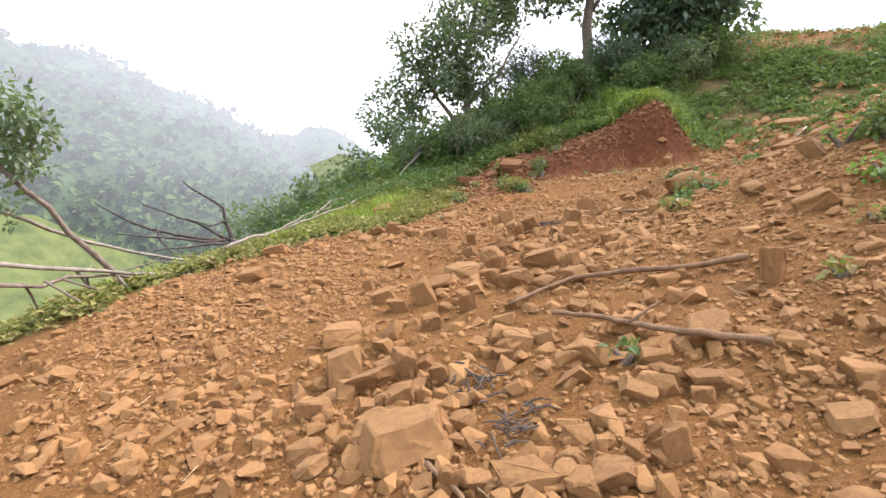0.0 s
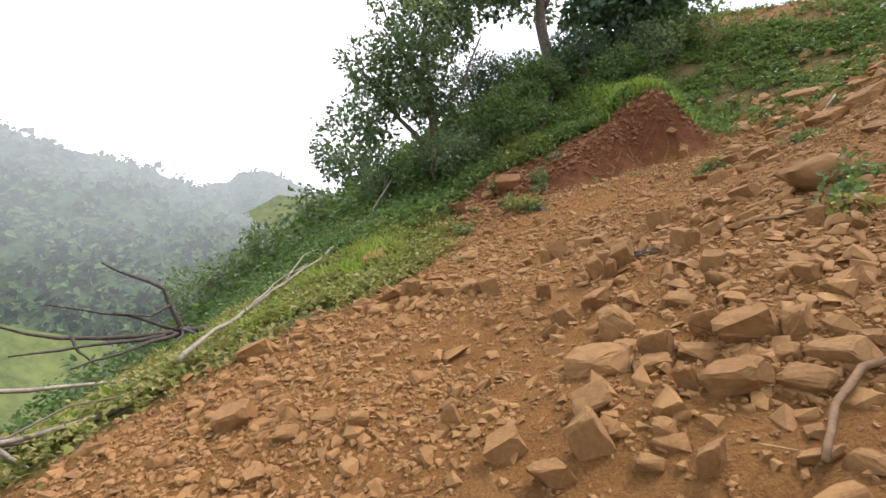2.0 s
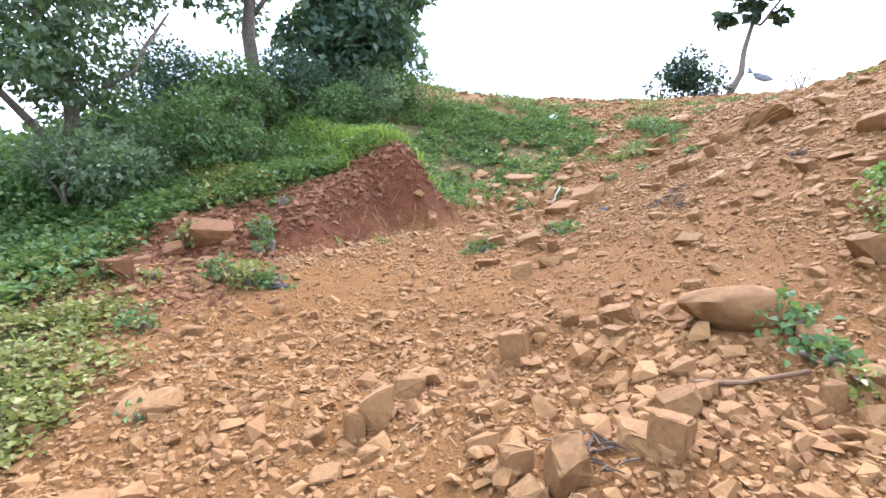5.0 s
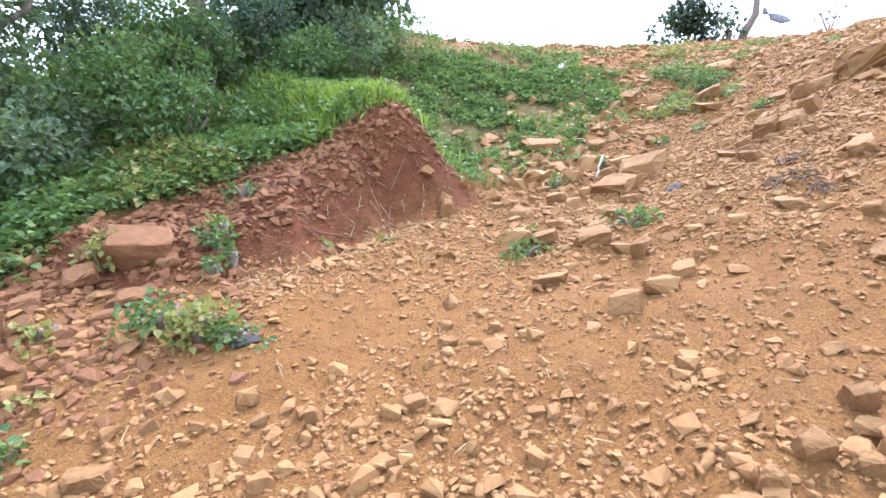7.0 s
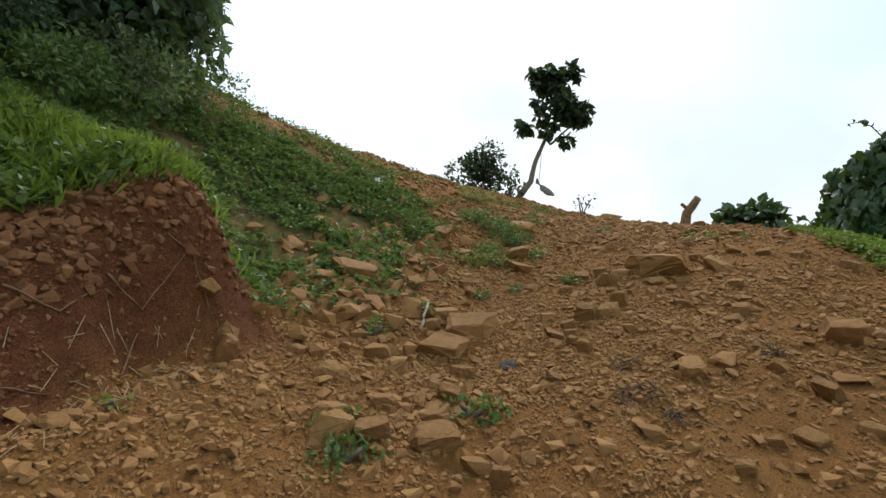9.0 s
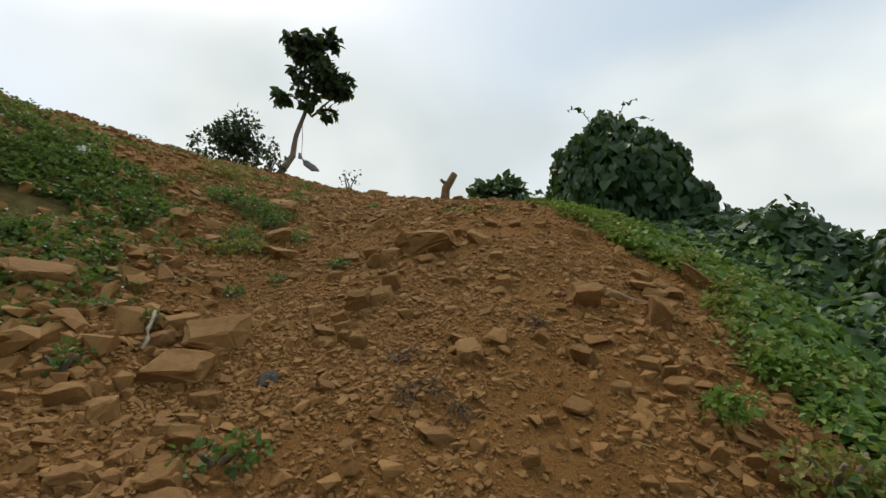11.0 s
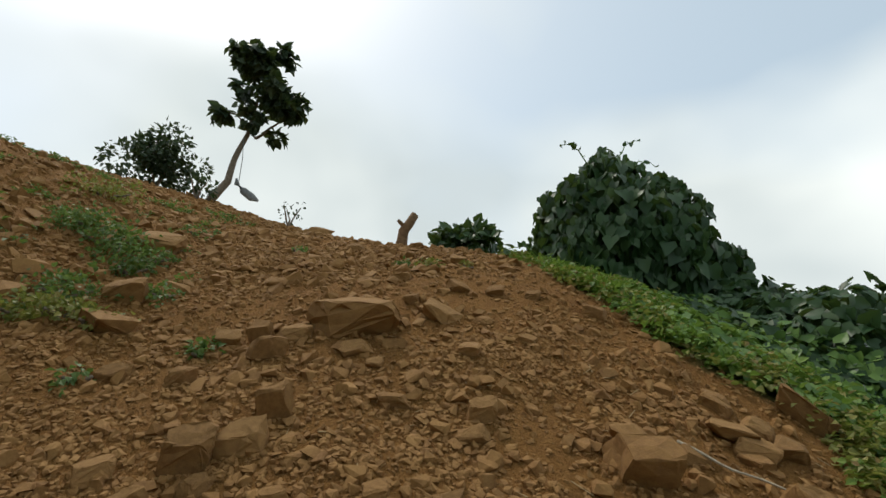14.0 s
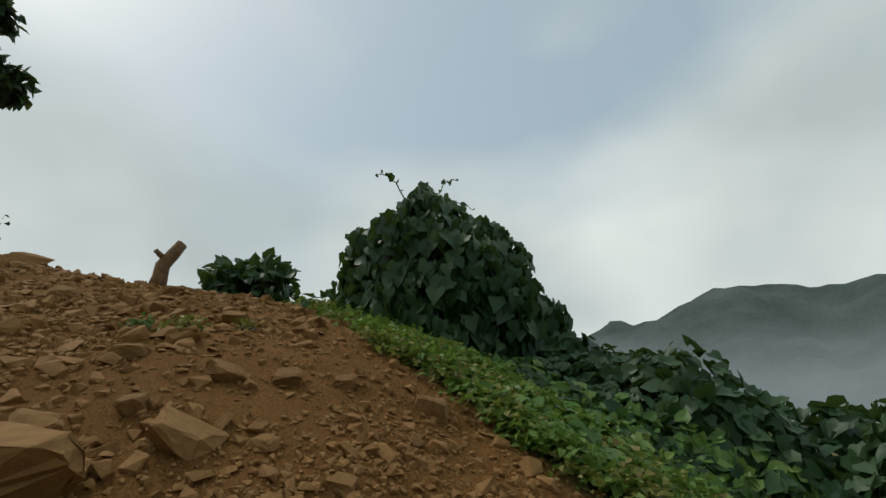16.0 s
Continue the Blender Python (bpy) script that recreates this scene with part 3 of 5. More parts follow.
rocks("weathered rock lying on the earth slope", [
    (0.77, 5.35, 0.18, 0.19, -24), (0.96, 5.32, 0.21, 0.20, -25), (0.91, 5.53, 0.14, 0.12, -34), (0.82, 5.21, 0.09, 0.16, -34),
    (1.33, 5.05, 0.19, 0.18, -75), (1.59, 5.12, 0.19, 0.11, -50), (1.99, 5.24, 0.16, 0.08, -45), (1.79, 6.17, 0.21, 0.19, -52),
    (0.82, 6.33, 0.20, 0.20, -31), (1.13, 6.44, 0.20, 0.12, -38), (0.68, 6.35, 0.11, 0.16, -9), (1.27, 6.41, 0.16, 0.09, -48),
    (0.06, 7.36, 0.26, 0.09, -20), (-0.36, 6.76, 0.22, 0.08, -35), (-0.68, 6.21, 0.16, 0.17, -10), (-0.47, 6.14, 0.19, 0.09, -5),
    (-0.36, 6.04, 0.17, 0.09, 7), (-0.14, 6.01, 0.20, 0.10, 1),
])
rocks("rock at the edge of the green slope", [
    (-0.01, 5.79, 0.19, 0.17, -32), (0.31, 5.31, 0.11, 0.14, -14), (1.14, 4.77, 0.16, 0.06, -77), (1.20, 4.58, 0.15, 0.11, -51),
    (0.70, 4.74, 0.21, 0.08, -73), (1.09, 4.42, 0.10, 0.08, -74), (2.20, 4.47, 0.21, 0.10, -96), (2.00, 4.62, 0.12, 0.13, -54),
    (3.39, 4.54, 0.21, 0.21, -62), (2.67, 4.25, 0.25, 0.09, -98), (1.38, 4.08, 0.15, 0.10, -78), (1.63, 4.20, 0.12, 0.04, -89),
    (1.92, 4.27, 0.10, 0.09, -78), (-1.08, 8.42, 0.34, 0.12, 4), (-0.96, 6.07, 0.21, 0.07, -19), (0.52, 6.45, 0.12, 0.06, -10),
    (0.91, 4.46, 0.12, 0.04, -77), (2.47, 4.75, 0.17, 0.07, -74), (1.62, 4.31, 0.10, 0.04, -96),
])
rocks("flat rock slab below the cut bank", [
    (1.26, 10.21, 0.61, 0.22, -39), (0.33, 9.82, 0.33, 0.24, -20), (1.13, 9.77, 0.27, 0.10, -23), (0.91, 10.19, 0.28, 0.12, 9),
    (0.51, 9.77, 0.20, 0.09, 11), (0.35, 9.41, 0.21, 0.08, -7), (0.67, 9.58, 0.18, 0.08, -12), (0.91, 9.65, 0.17, 0.08, -5),
    (1.45, 9.94, 0.20, 0.07, -1), (0.59, 10.05, 0.19, 0.08, -16),
], mat=RED_ROCK)
rocks("loose rock in the gully", [
    (3.34, 7.72, 0.29, 0.10, -40), (3.05, 7.03, 0.21, 0.13, -66), (3.38, 6.92, 0.25, 0.10, -60), (3.66, 6.86, 0.19, 0.09, -56),
    (4.23, 7.79, 0.33, 0.13, -60), (4.13, 7.45, 0.21, 0.08, -54), (6.83, 9.73, 0.68, 0.24, -48), (5.68, 8.19, 0.52, 0.19, -87),
    (6.14, 8.02, 0.57, 0.21, -88), (4.34, 9.65, 0.18, 0.19, -62), (4.29, 9.84, 0.18, 0.13, -58), (6.63, 6.82, 0.25, 0.20, -91),
    (4.16, 8.54, 0.24, 0.11, -74), (7.89, 5.96, 0.73, 0.26, -99), (3.84, 5.81, 0.25, 0.09, -77), (7.63, 6.55, 0.29, 0.18, -62),
    (5.72, 9.85, 0.33, 0.13, -59), (6.35, 9.99, 0.40, 0.14, -60), (5.30, 8.69, 0.28, 0.12, -62),
])
rocks("small rock on the trodden earth", [
    (2.53, 5.93, 0.12, 0.11, -67), (2.39, 5.76, 0.22, 0.13, -65), (2.22, 6.04, 0.12, 0.11, -51), (2.02, 6.13, 0.11, 0.11, -74),
    (2.22, 5.89, 0.09, 0.07, -65), (2.14, 5.69, 0.15, 0.08, -87), (1.73, 7.59, 0.12, 0.06, -23), (1.34, 7.86, 0.08, 0.09, -42),
    (2.24, 7.79, 0.11, 0.06, -25), (2.01, 7.06, 0.09, 0.03, -50), (1.17, 8.06, 0.09, 0.05, -14), (2.31, 6.25, 0.09, 0.05, -66),
    (2.44, 5.89, 0.11, 0.05, -85), (3.00, 5.51, 0.13, 0.06, -86), (0.59, 7.51, 0.09, 0.05, -38), (2.45, 7.99, 0.09, 0.05, -65),
])
rocks("pale split rock beside the vines", [
    (6.05, 4.67, 0.34, 0.20, -116), (5.68, 4.10, 0.27, 0.18, -127), (6.26, 3.87, 0.28, 0.10, -108), (5.21, 5.11, 0.18, 0.15, -140),
    (4.80, 4.59, 0.22, 0.08, -125), (5.05, 4.65, 0.20, 0.07, -125), (4.91, 4.58, 0.13, 0.14, -122), (4.03, 4.59, 0.13, 0.13, -125),
    (4.14, 4.62, 0.12, 0.12, -133), (4.02, 4.38, 0.17, 0.09, -136), (4.33, 4.52, 0.17, 0.06, -134), (4.21, 4.80, 0.12, 0.11, -126),
    (4.36, 4.27, 0.13, 0.08, -148), (4.30, 4.85, 0.11, 0.06, -127), (4.84, 5.03, 0.16, 0.08, -113), (4.75, 5.40, 0.20, 0.07, -131),
    (4.68, 5.62, 0.11, 0.07, -89), (4.66, 6.37, 0.19, 0.07, -87), (4.34, 5.89, 0.14, 0.09, -88),
])
rocks("rock slab on the bare upper slope", [
    (6.66, 6.57, 0.25, 0.14, -102), (7.80, 6.60, 0.20, 0.24, -94), (7.86, 6.37, 0.26, 0.10, -105), (7.90, 5.20, 0.36, 0.13, -127),
    (7.24, 5.16, 0.19, 0.07, -130), (9.31, 9.34, 0.34, 0.16, -83), (7.95, 9.03, 0.20, 0.19, -52), (10.40, 8.13, 0.61, 0.22, -97),
    (8.26, 7.79, 0.38, 0.14, -72), (8.80, 7.88, 0.42, 0.20, -93), (5.33, 7.06, 0.16, 0.07, -106), (7.26, 8.26, 0.21, 0.11, -89),
    (7.53, 5.95, 0.22, 0.08, -90), (6.88, 5.77, 0.20, 0.07, -101),
])
rocks("broken rock where the gully opens", [
    (6.34, 8.41, 0.34, 0.12, -67), (6.11, 8.44, 0.26, 0.10, -70), (5.36, 7.90, 0.22, 0.11, -82), (6.49, 8.72, 0.21, 0.07, -67),
    (5.98, 8.01, 0.19, 0.07, -53), (5.15, 7.91, 0.15, 0.06, -85), (5.07, 8.02, 0.19, 0.07, -57),
])
rocks("rock on the upper slope", [
    (6.93, 6.44, 0.21, 0.19, -102), (7.64, 7.51, 0.22, 0.08, -90), (7.47, 7.07, 0.19, 0.11, -90), (8.00, 6.91, 0.27, 0.10, -104),
    (6.66, 7.23, 0.19, 0.08, -55), (6.39, 7.00, 0.16, 0.11, -86), (6.25, 6.96, 0.15, 0.07, -95), (6.20, 7.13, 0.22, 0.08, -100),
    (6.11, 6.95, 0.11, 0.10, -100), (5.89, 6.82, 0.16, 0.14, -95), (6.06, 7.11, 0.14, 0.05, -80), (6.23, 6.37, 0.14, 0.10, -87),
    (6.16, 5.95, 0.15, 0.05, -78), (6.65, 5.28, 0.19, 0.12, -92),
])
rocks("rock near the brow of the ridge", [
    (5.52, 4.20, 0.26, 0.25, -150), (6.29, 3.66, 0.24, 0.11, -130), (6.14, 3.60, 0.23, 0.10, -117), (5.64, 6.01, 0.11, 0.08, -121),
    (6.08, 5.65, 0.16, 0.06, -90), (5.48, 5.34, 0.12, 0.11, -124), (6.07, 4.32, 0.16, 0.06, -116), (6.51, 3.73, 0.21, 0.08, -141),
    (9.36, 7.01, 0.18, 0.09, -79), (9.24, 6.64, 0.24, 0.09, -88),
])
rocks("stone slab lying on the ridge", [
    (6.24, 4.54, 0.27, 0.10, -149), (6.50, 5.38, 0.18, 0.06, -99), (6.15, 3.81, 0.25, 0.09, -126), (6.43, 3.08, 0.43, 0.15, -145),
    (9.15, 5.31, 0.28, 0.10, -106), (6.59, 3.65, 0.20, 0.07, -116),
])
rocks("broad weathered slab near the brow", [
    (8.29, 5.36, 0.17, 0.09, -104), (8.15, 5.76, 0.29, 0.23, -73), (7.84, 5.67, 0.24, 0.09, -97), (9.84, 4.42, 0.23, 0.12, -113),
    (7.74, 4.38, 0.12, 0.07, -126), (7.89, 4.85, 0.11, 0.05, -131), (8.32, 4.53, 0.21, 0.08, -123), (7.31, 4.65, 0.15, 0.05, -132),
    (15.90, 6.13, 0.60, 0.22, -109), (10.95, 5.67, 0.28, 0.10, -89), (8.46, 4.86, 0.24, 0.09, -109),
])
rocks("rock in the weedy heap where the gully ends", [
    (3.95, 8.39, 0.25, 0.20, -85), (4.23, 8.37, 0.14, 0.10, -82), (4.12, 8.19, 0.27, 0.14, -47), (4.02, 7.31, 0.16, 0.14, -101),
    (4.67, 8.82, 0.30, 0.11, -68), (5.15, 8.43, 0.23, 0.12, -48), (4.88, 7.87, 0.20, 0.15, -95), (4.53, 7.85, 0.21, 0.09, -80),
    (4.53, 8.29, 0.22, 0.08, -54), (5.32, 9.87, 0.23, 0.10, -78), (5.85, 9.66, 0.24, 0.13, -81), (4.28, 9.55, 0.20, 0.23, -29),
])
rocks("rounded brown boulder with plants at its foot", [(2.52, 5.1, 0.62, 0.25, -67)], shape=22)


def scatter_rocks():
    rng = np.random.default_rng(7)
    placed = 0
    while placed < 60:
        x, y = rng.uniform(-2.3, 13), rng.uniform(1.0, 10)
        if cover_at(np.array([x]), np.array([y]))[0] > 0.3 or scarp_at(np.array([x]), np.array([y]))[0] > 0.3:
            continue
        if 1.5 < x < 4.6 and 6.2 < y < 9.4 and rng.random() < 0.85:
            continue
        s = 0.09 + 0.13 * rng.random() ** 2
        rock_at(x, y, s * rng.uniform(0.9, 1.4), s, s * rng.uniform(0.4, 0.8), rng.uniform(0, 360))
        placed += 1


scatter_rocks()


def chips(count, seed, keep, small, large, power, box, mat, name, label):
    """Countless small broken stones pressed into the earth."""
    rng = np.random.default_rng(seed)
    x, y = rng.uniform(box[0], box[1], count * 5), rng.uniform(box[2], box[3], count * 5)
    ok = rng.random(count * 5) < keep(x, y)
    x, y = x[ok][:count], y[ok][:count]
    n = len(x)
    size = small + (large - small) * rng.random(n) ** power
    shapes = []
    for k in range(6):
        bm = bmesh.new()
        for p in unit(np.random.default_rng(100 + k), 12):
            q = np.sign(p) * np.abs(p) ** 0.6
            bm.verts.new((q[0] * 0.62, q[1] * 0.5, q[2] * 0.42))
        hull = bmesh.ops.convex_hull(bm, input=bm.verts)
        bmesh.ops.delete(bm, geom=list({v for v in hull["geom_interior"] if isinstance(v, bmesh.types.BMVert)}), context="VERTS")
        bmesh.ops.triangulate(bm, faces=bm.faces)
        bm.verts.index_update()
        shapes.append((np.array([v.co[:] for v in bm.verts]), np.array([[v.index for v in f.verts] for f in bm.faces])))
        bm.free()
    z = height(x, y)
    slope = np.stack([(height(x - 0.1, y) - height(x + 0.1, y)) / 0.2, (height(x, y - 0.1) - height(x, y + 0.1)) / 0.2, np.ones(n)], -1)
    up = slope / np.linalg.norm(slope, axis=1, keepdims=True) + 0.28 * rng.normal(size=(n, 3))
    up /= np.linalg.norm(up, axis=1, keepdims=True)
    a = np.cross(up, unit(rng, n))
    a /= np.linalg.norm(a, axis=1, keepdims=True)
    b = np.cross(up, a)
    pieces = []
    for k, (tv, tf) in enumerate(shapes):
        s = np.arange(n) % 6 == k
        stretch = rng.uniform(0.7, 1.3, (s.sum(), 3))
        t = tv[None] * stretch[:, None] * size[s][:, None, None]
        v = np.stack([x[s], y[s], z[s] + size[s] * 0.03], -1)[:, None] + t[..., 0:1] * a[s][:, None] + t[..., 1:2] * b[s][:, None] + t[..., 2:3] * up[s][:, None]
        f = tf[None] + (np.arange(s.sum()) * len(tv))[:, None, None]
        pieces.append((v.reshape(-1, 3), f.reshape(-1, 3)))
    return tagged(quick_mesh(name, *joined(pieces), mat), label, "gravel", kind="stuff")


def bare(x, y):
    patch = ease(-0.12, 0.14, fbm(x * 0.7, y * 0.7, 21, 4))
    smooth = 1 - 0.5 * np.exp(-(((x - 2.6) / 1.7) ** 2 + ((y - 8.1) / 1.1) ** 2))
    return (1 - cover_at(x, y)) * (1 - scarp_at(x, y)) * (0.22 + 0.78 * patch) * smooth


chips(50000, 11, bare, 0.011, 0.045, 1.9, (-3, 8, 0.8, 10), RUBBLE, "gravel", "ochre stone chips strewn over the earth")
def heaps(x, y):
    total = 0
    for cx, cy, r in ((-0.2, 2.3, 0.55), (0.9, 2.5, 0.6), (0.4, 1.6, 0.5), (1.3, 4.2, 0.6), (0.9, 3.9, 0.5), (5.4, 8.3, 0.7), (4.6, 7.9, 0.6), (6.1, 8.6, 0.6), (5.5, 4.3, 0.45), (4.6, 4.6, 0.4), (6.3, 3.9, 0.4), (7.9, 6.0, 0.7), (6.6, 9.4, 0.8), (1.4, 5.2, 0.5), (-0.4, 6.2, 0.6), (2.3, 5.4, 0.5)):
        total = total + np.exp(-((x - cx) ** 2 + (y - cy) ** 2) / r**2)
    return np.clip(total, 0, 1)


chips(1700, 16, heaps, 0.045, 0.14, 1.9, (-1.5, 9.5, 0.8, 10.5), RUBBLE, "rubble", "heaped broken ochre stones on the earth")
chips(19000, 17, bare, 0.014, 0.06, 2.2, (5, 12, 2.8, 9.8), RUBBLE, "gravel", "ochre stone chips on the upper slope")
chips(13000, 12, bare, 0.025, 0.11, 3.0, (-3, 15, 0.8, 11), RUBBLE, "rubble", "broken ochre stones strewn over the slope")
chips(420, 18, lambda x, y: np.exp(-(((x - 6.8) / 2.0) ** 2 + ((y - 9.8) / 0.9) ** 2)), 0.07, 0.3, 1.8, (4.9, 10.5, 8.4, 12), RUBBLE, "rubble", "stones half buried among the gully plants")
chips(4500, 13, lambda x, y: (1 - 0.8 * cover_at(x, y)) * (0.3 + ease(-0.1, 0.1, fbm(x * 0.5, y * 0.5, 22, 3))), 0.05, 0.2, 2.2, (9, 24, 3, 16), RUBBLE, "rubble", "weathered stones on the upper slope")
chips(1700, 14, lambda x, y: scarp_at(x, y) * np.maximum(ease(0.3, 0.5, (y - scarp_foot(x))), ease(2.2, 1.4, x)), 0.025, 0.11, 2.2, (0, 5, 9.3, 10.8), RED_RUBBLE, "rubble", "reddish broken stones stuck in the cut bank")
chips(2600, 19, scarp_at, 0.008, 0.035, 2.0, (0, 5.2, 9.2, 10.8), RED_RUBBLE, "gravel", "crumbs of red earth on the cut bank")
chips(750, 15, lambda x, y: np.exp(-(((x - 0.6) / 0.9) ** 2 + ((y - 9.3) / 0.6) ** 2)), 0.02, 0.1, 2.6, (-1.5, 2.2, 8, 10.6), RED_RUBBLE, "rubble", "reddish stones fallen below the bank")


# ---- plants ----
def herbs(name, count, seed, keep, box, mat, label, leaf=(0.03, 0.06), tall=0.16, per=9, spread=0.1):
    """Low plants: tufts of small leaves on short stems."""
    rng = np.random.default_rng(seed)
    x, y = rng.uniform(box[0], box[1], count * 4), rng.uniform(box[2], box[3], count * 4)
    ok = rng.random(count * 4) < keep(x, y)
    x, y = x[ok][:count], y[ok][:count]
    n = len(x)
    tuft = tall * rng.uniform(0.35, 1.0, n) * (0.6 + 1.6 * np.clip(fbm(x * 1.3, y * 1.3, seed, 3) + 0.25, 0, 1))
    root = np.repeat(np.stack([x, y, height(x, y)], -1), per, 0)
    r = np.repeat(spread * rng.uniform(0.6, 1.3, n), per)
    ang, rad = rng.uniform(0, 2 * np.pi, n * per), np.sqrt(rng.random(n * per))
    out = np.stack([np.cos(ang), np.sin(ang), np.zeros(n * per)], -1)
    at = root + out * (r * rad)[:, None]
    at[:, 2] += np.repeat(tuft, per) * rng.uniform(0.15, 1.0, n * per)
    way = out + 0.5 * rng.normal(size=(n * per, 3)) + np.array([0, 0, 0.15])
    facing = np.array([0, 0, 1.0]) + 0.45 * rng.normal(size=(n * per, 3))
    size = rng.uniform(leaf[0], leaf[1], n * per)
    return tagged(quick_mesh(name, *leaf_arrays(LOBED, at, way, facing, size), mat), label, "plants", kind="stuff")


def near_west(x, y):
    return cover_at(x, y) * (y < 11) * (0.08 + 0.92 * ease(-0.08, 0.08, fbm(x * 1.7, y * 1.7, 37, 4)))


def gully_keep(x, y):
    return cover_at(x, y) * ease(-0.12, 0.1, fbm(x * 1.3, y * 1.3, 33, 4) + 0.08)


def mown(x, y):
    return np.exp(-(((x - 4.35) / 0.6) ** 2 + ((y - 11.5) / 1.4) ** 2))


herbs("low_plants", 8200, 51, near_west, (-6, 1, 0, 11), LIGHT_HERB, "light green creeping herbs beside the bare earth", (0.026, 0.058), 0.14, 9, 0.12)
herbs("low_plants", 8500, 52, lambda x, y: cover_at(x, y) * (0.35 + 0.65 * (y < 13)) * (1 - 0.85 * mown(x, y)), (-5, 5.5, 9.8, 16), HERB, "green herbs over the spur behind the bank", (0.04, 0.09), 0.3, 9, 0.17)
herbs("low_plants", 1500, 57, lambda x, y: cover_at(x, y) * ease(-0.02, 0.12, fbm(x, y, 44, 3)), (-3, 4.5, 9.9, 13), LIGHT_HERB, "lighter weeds on the spur above the bank", (0.04, 0.08), 0.28, 9, 0.15)
herbs("low_plants", 5500, 53, gully_keep, (4.5, 16, 8.2, 17), HERB, "green creeping plants between stones in the gully", (0.04, 0.085), 0.15, 9, 0.14)
herbs("low_plants", 3800, 54, lambda x, y: cover_at(x, y) * ease(1.7, 0.5, edge_south(x) - y) * (0.2 + 0.8 * ease(-0.08, 0.1, fbm(x * 2.2, y * 2.2, 47, 3))), (2, 13, 1.0, 4.8), FRESH_HERB, "fresh green herbs along the edge of the vines", (0.035, 0.08), 0.17, 9, 0.12)
herbs("low_plants", 3600, 56, lambda x, y: cover_at(x, y) * ease(1.4, 0.3, edge_south(x) - y) * (0.2 + 0.8 * ease(-0.08, 0.1, fbm(x * 1.9, y * 1.9, 48, 3))), (2, 13, 1.3, 4.8), LIGHT_HERB, "light green weeds at the edge of the bare earth", (0.03, 0.07), 0.2, 9, 0.1)
herbs("low_plants", 4200, 58, lambda x, y: near_west(x, y) * ease(-0.02, 0.12, fbm(x * 1.1, y * 1.1, 45, 3)), (-6, 1, 3, 11), LIGHT_HERB, "broad-leaved yellow-green weeds among the light herbs", (0.035, 0.07), 0.18, 8, 0.13)
herbs("low_plants", 900, 59, lambda x, y: (1 - cover_at(x, y)) * ease(0.06, 0.16, fbm(x * 1.5, y * 1.5, 46, 3)) * ease(7.2, 8.4, y), (7, 15, 7, 13), HERB, "thin green weeds scattered on the upper slope", (0.03, 0.06), 0.1, 9, 0.1)
herbs("low_plants", 2500, 55, lambda x, y: cover_at(x, y), (-14, 6, 14, 30), HERB, "rough undergrowth on the far side of the spur", (0.12, 0.24), 0.6, 10, 0.4)


def grass():
    rng = np.random.default_rng(61)
    n = 15000
    x, y = rng.uniform(2.6, 6.2, n * 4), rng.uniform(10.0, 13.8, n * 4)
    ok = rng.random(n * 4) < mown(x, y) * cover_at(x, y)
    x, y = x[ok][:n], y[ok][:n]
    at = np.stack([x, y, height(x, y)], -1)
    way = np.array([0.05, -0.25, 1.0]) + 0.35 * rng.normal(size=(len(x), 3))
    v, f = leaf_arrays(BLADE, at, way, unit(rng, len(x)), rng.uniform(0.08, 0.26, len(x)))
    tagged(quick_mesh("grass", v, f, GRASS), "bright green grass hanging over the cut bank", "grass", kind="stuff")
    # yellow-green grass down the open slope
    n = 11000
    x, y = rng.uniform(-5.5, 0.3, n * 4), rng.uniform(4.5, 13, n * 4)
    ok = rng.random(n * 4) < cover_at(x, y) * ease(0.5, 1.8, edge_west(y) - x) * ease(-0.06, 0.14, fbm(x * 0.9, y * 0.9, 62, 3))
    x, y = x[ok][:n], y[ok][:n]
    at = np.stack([x, y, height(x, y)], -1)
    v, f = leaf_arrays(BLADE, at, np.array([-0.3, -0.2, 1.0]) + 0.4 * rng.normal(size=(len(x), 3)), unit(rng, len(x)), rng.uniform(0.08, 0.22, len(x)))
    tagged(quick_mesh("grass", v, f, GRASS), "yellow-green grass down the open slope", "grass", kind="stuff")


grass()


def hedge_top(x, y):
    """How high the vines stand over the earth."""
    inside = edge_south(x) - y
    return (0.14 * ease(0.1, 0.6, inside) + 0.86 * ease(1.25, 2.7, inside)) * (0.72 + 0.65 * ease(1.4, 3.4, inside)) * (0.97 - 0.34 * ease(7.2, 8.6, x) + 0.3 * ease(7.0, 5.9, x)) * (0.85 + 0.85 * (fbm(x * 1.4, y * 1.4, 71, 3) + 0.17)) * ease(2.5, 4.5, x)


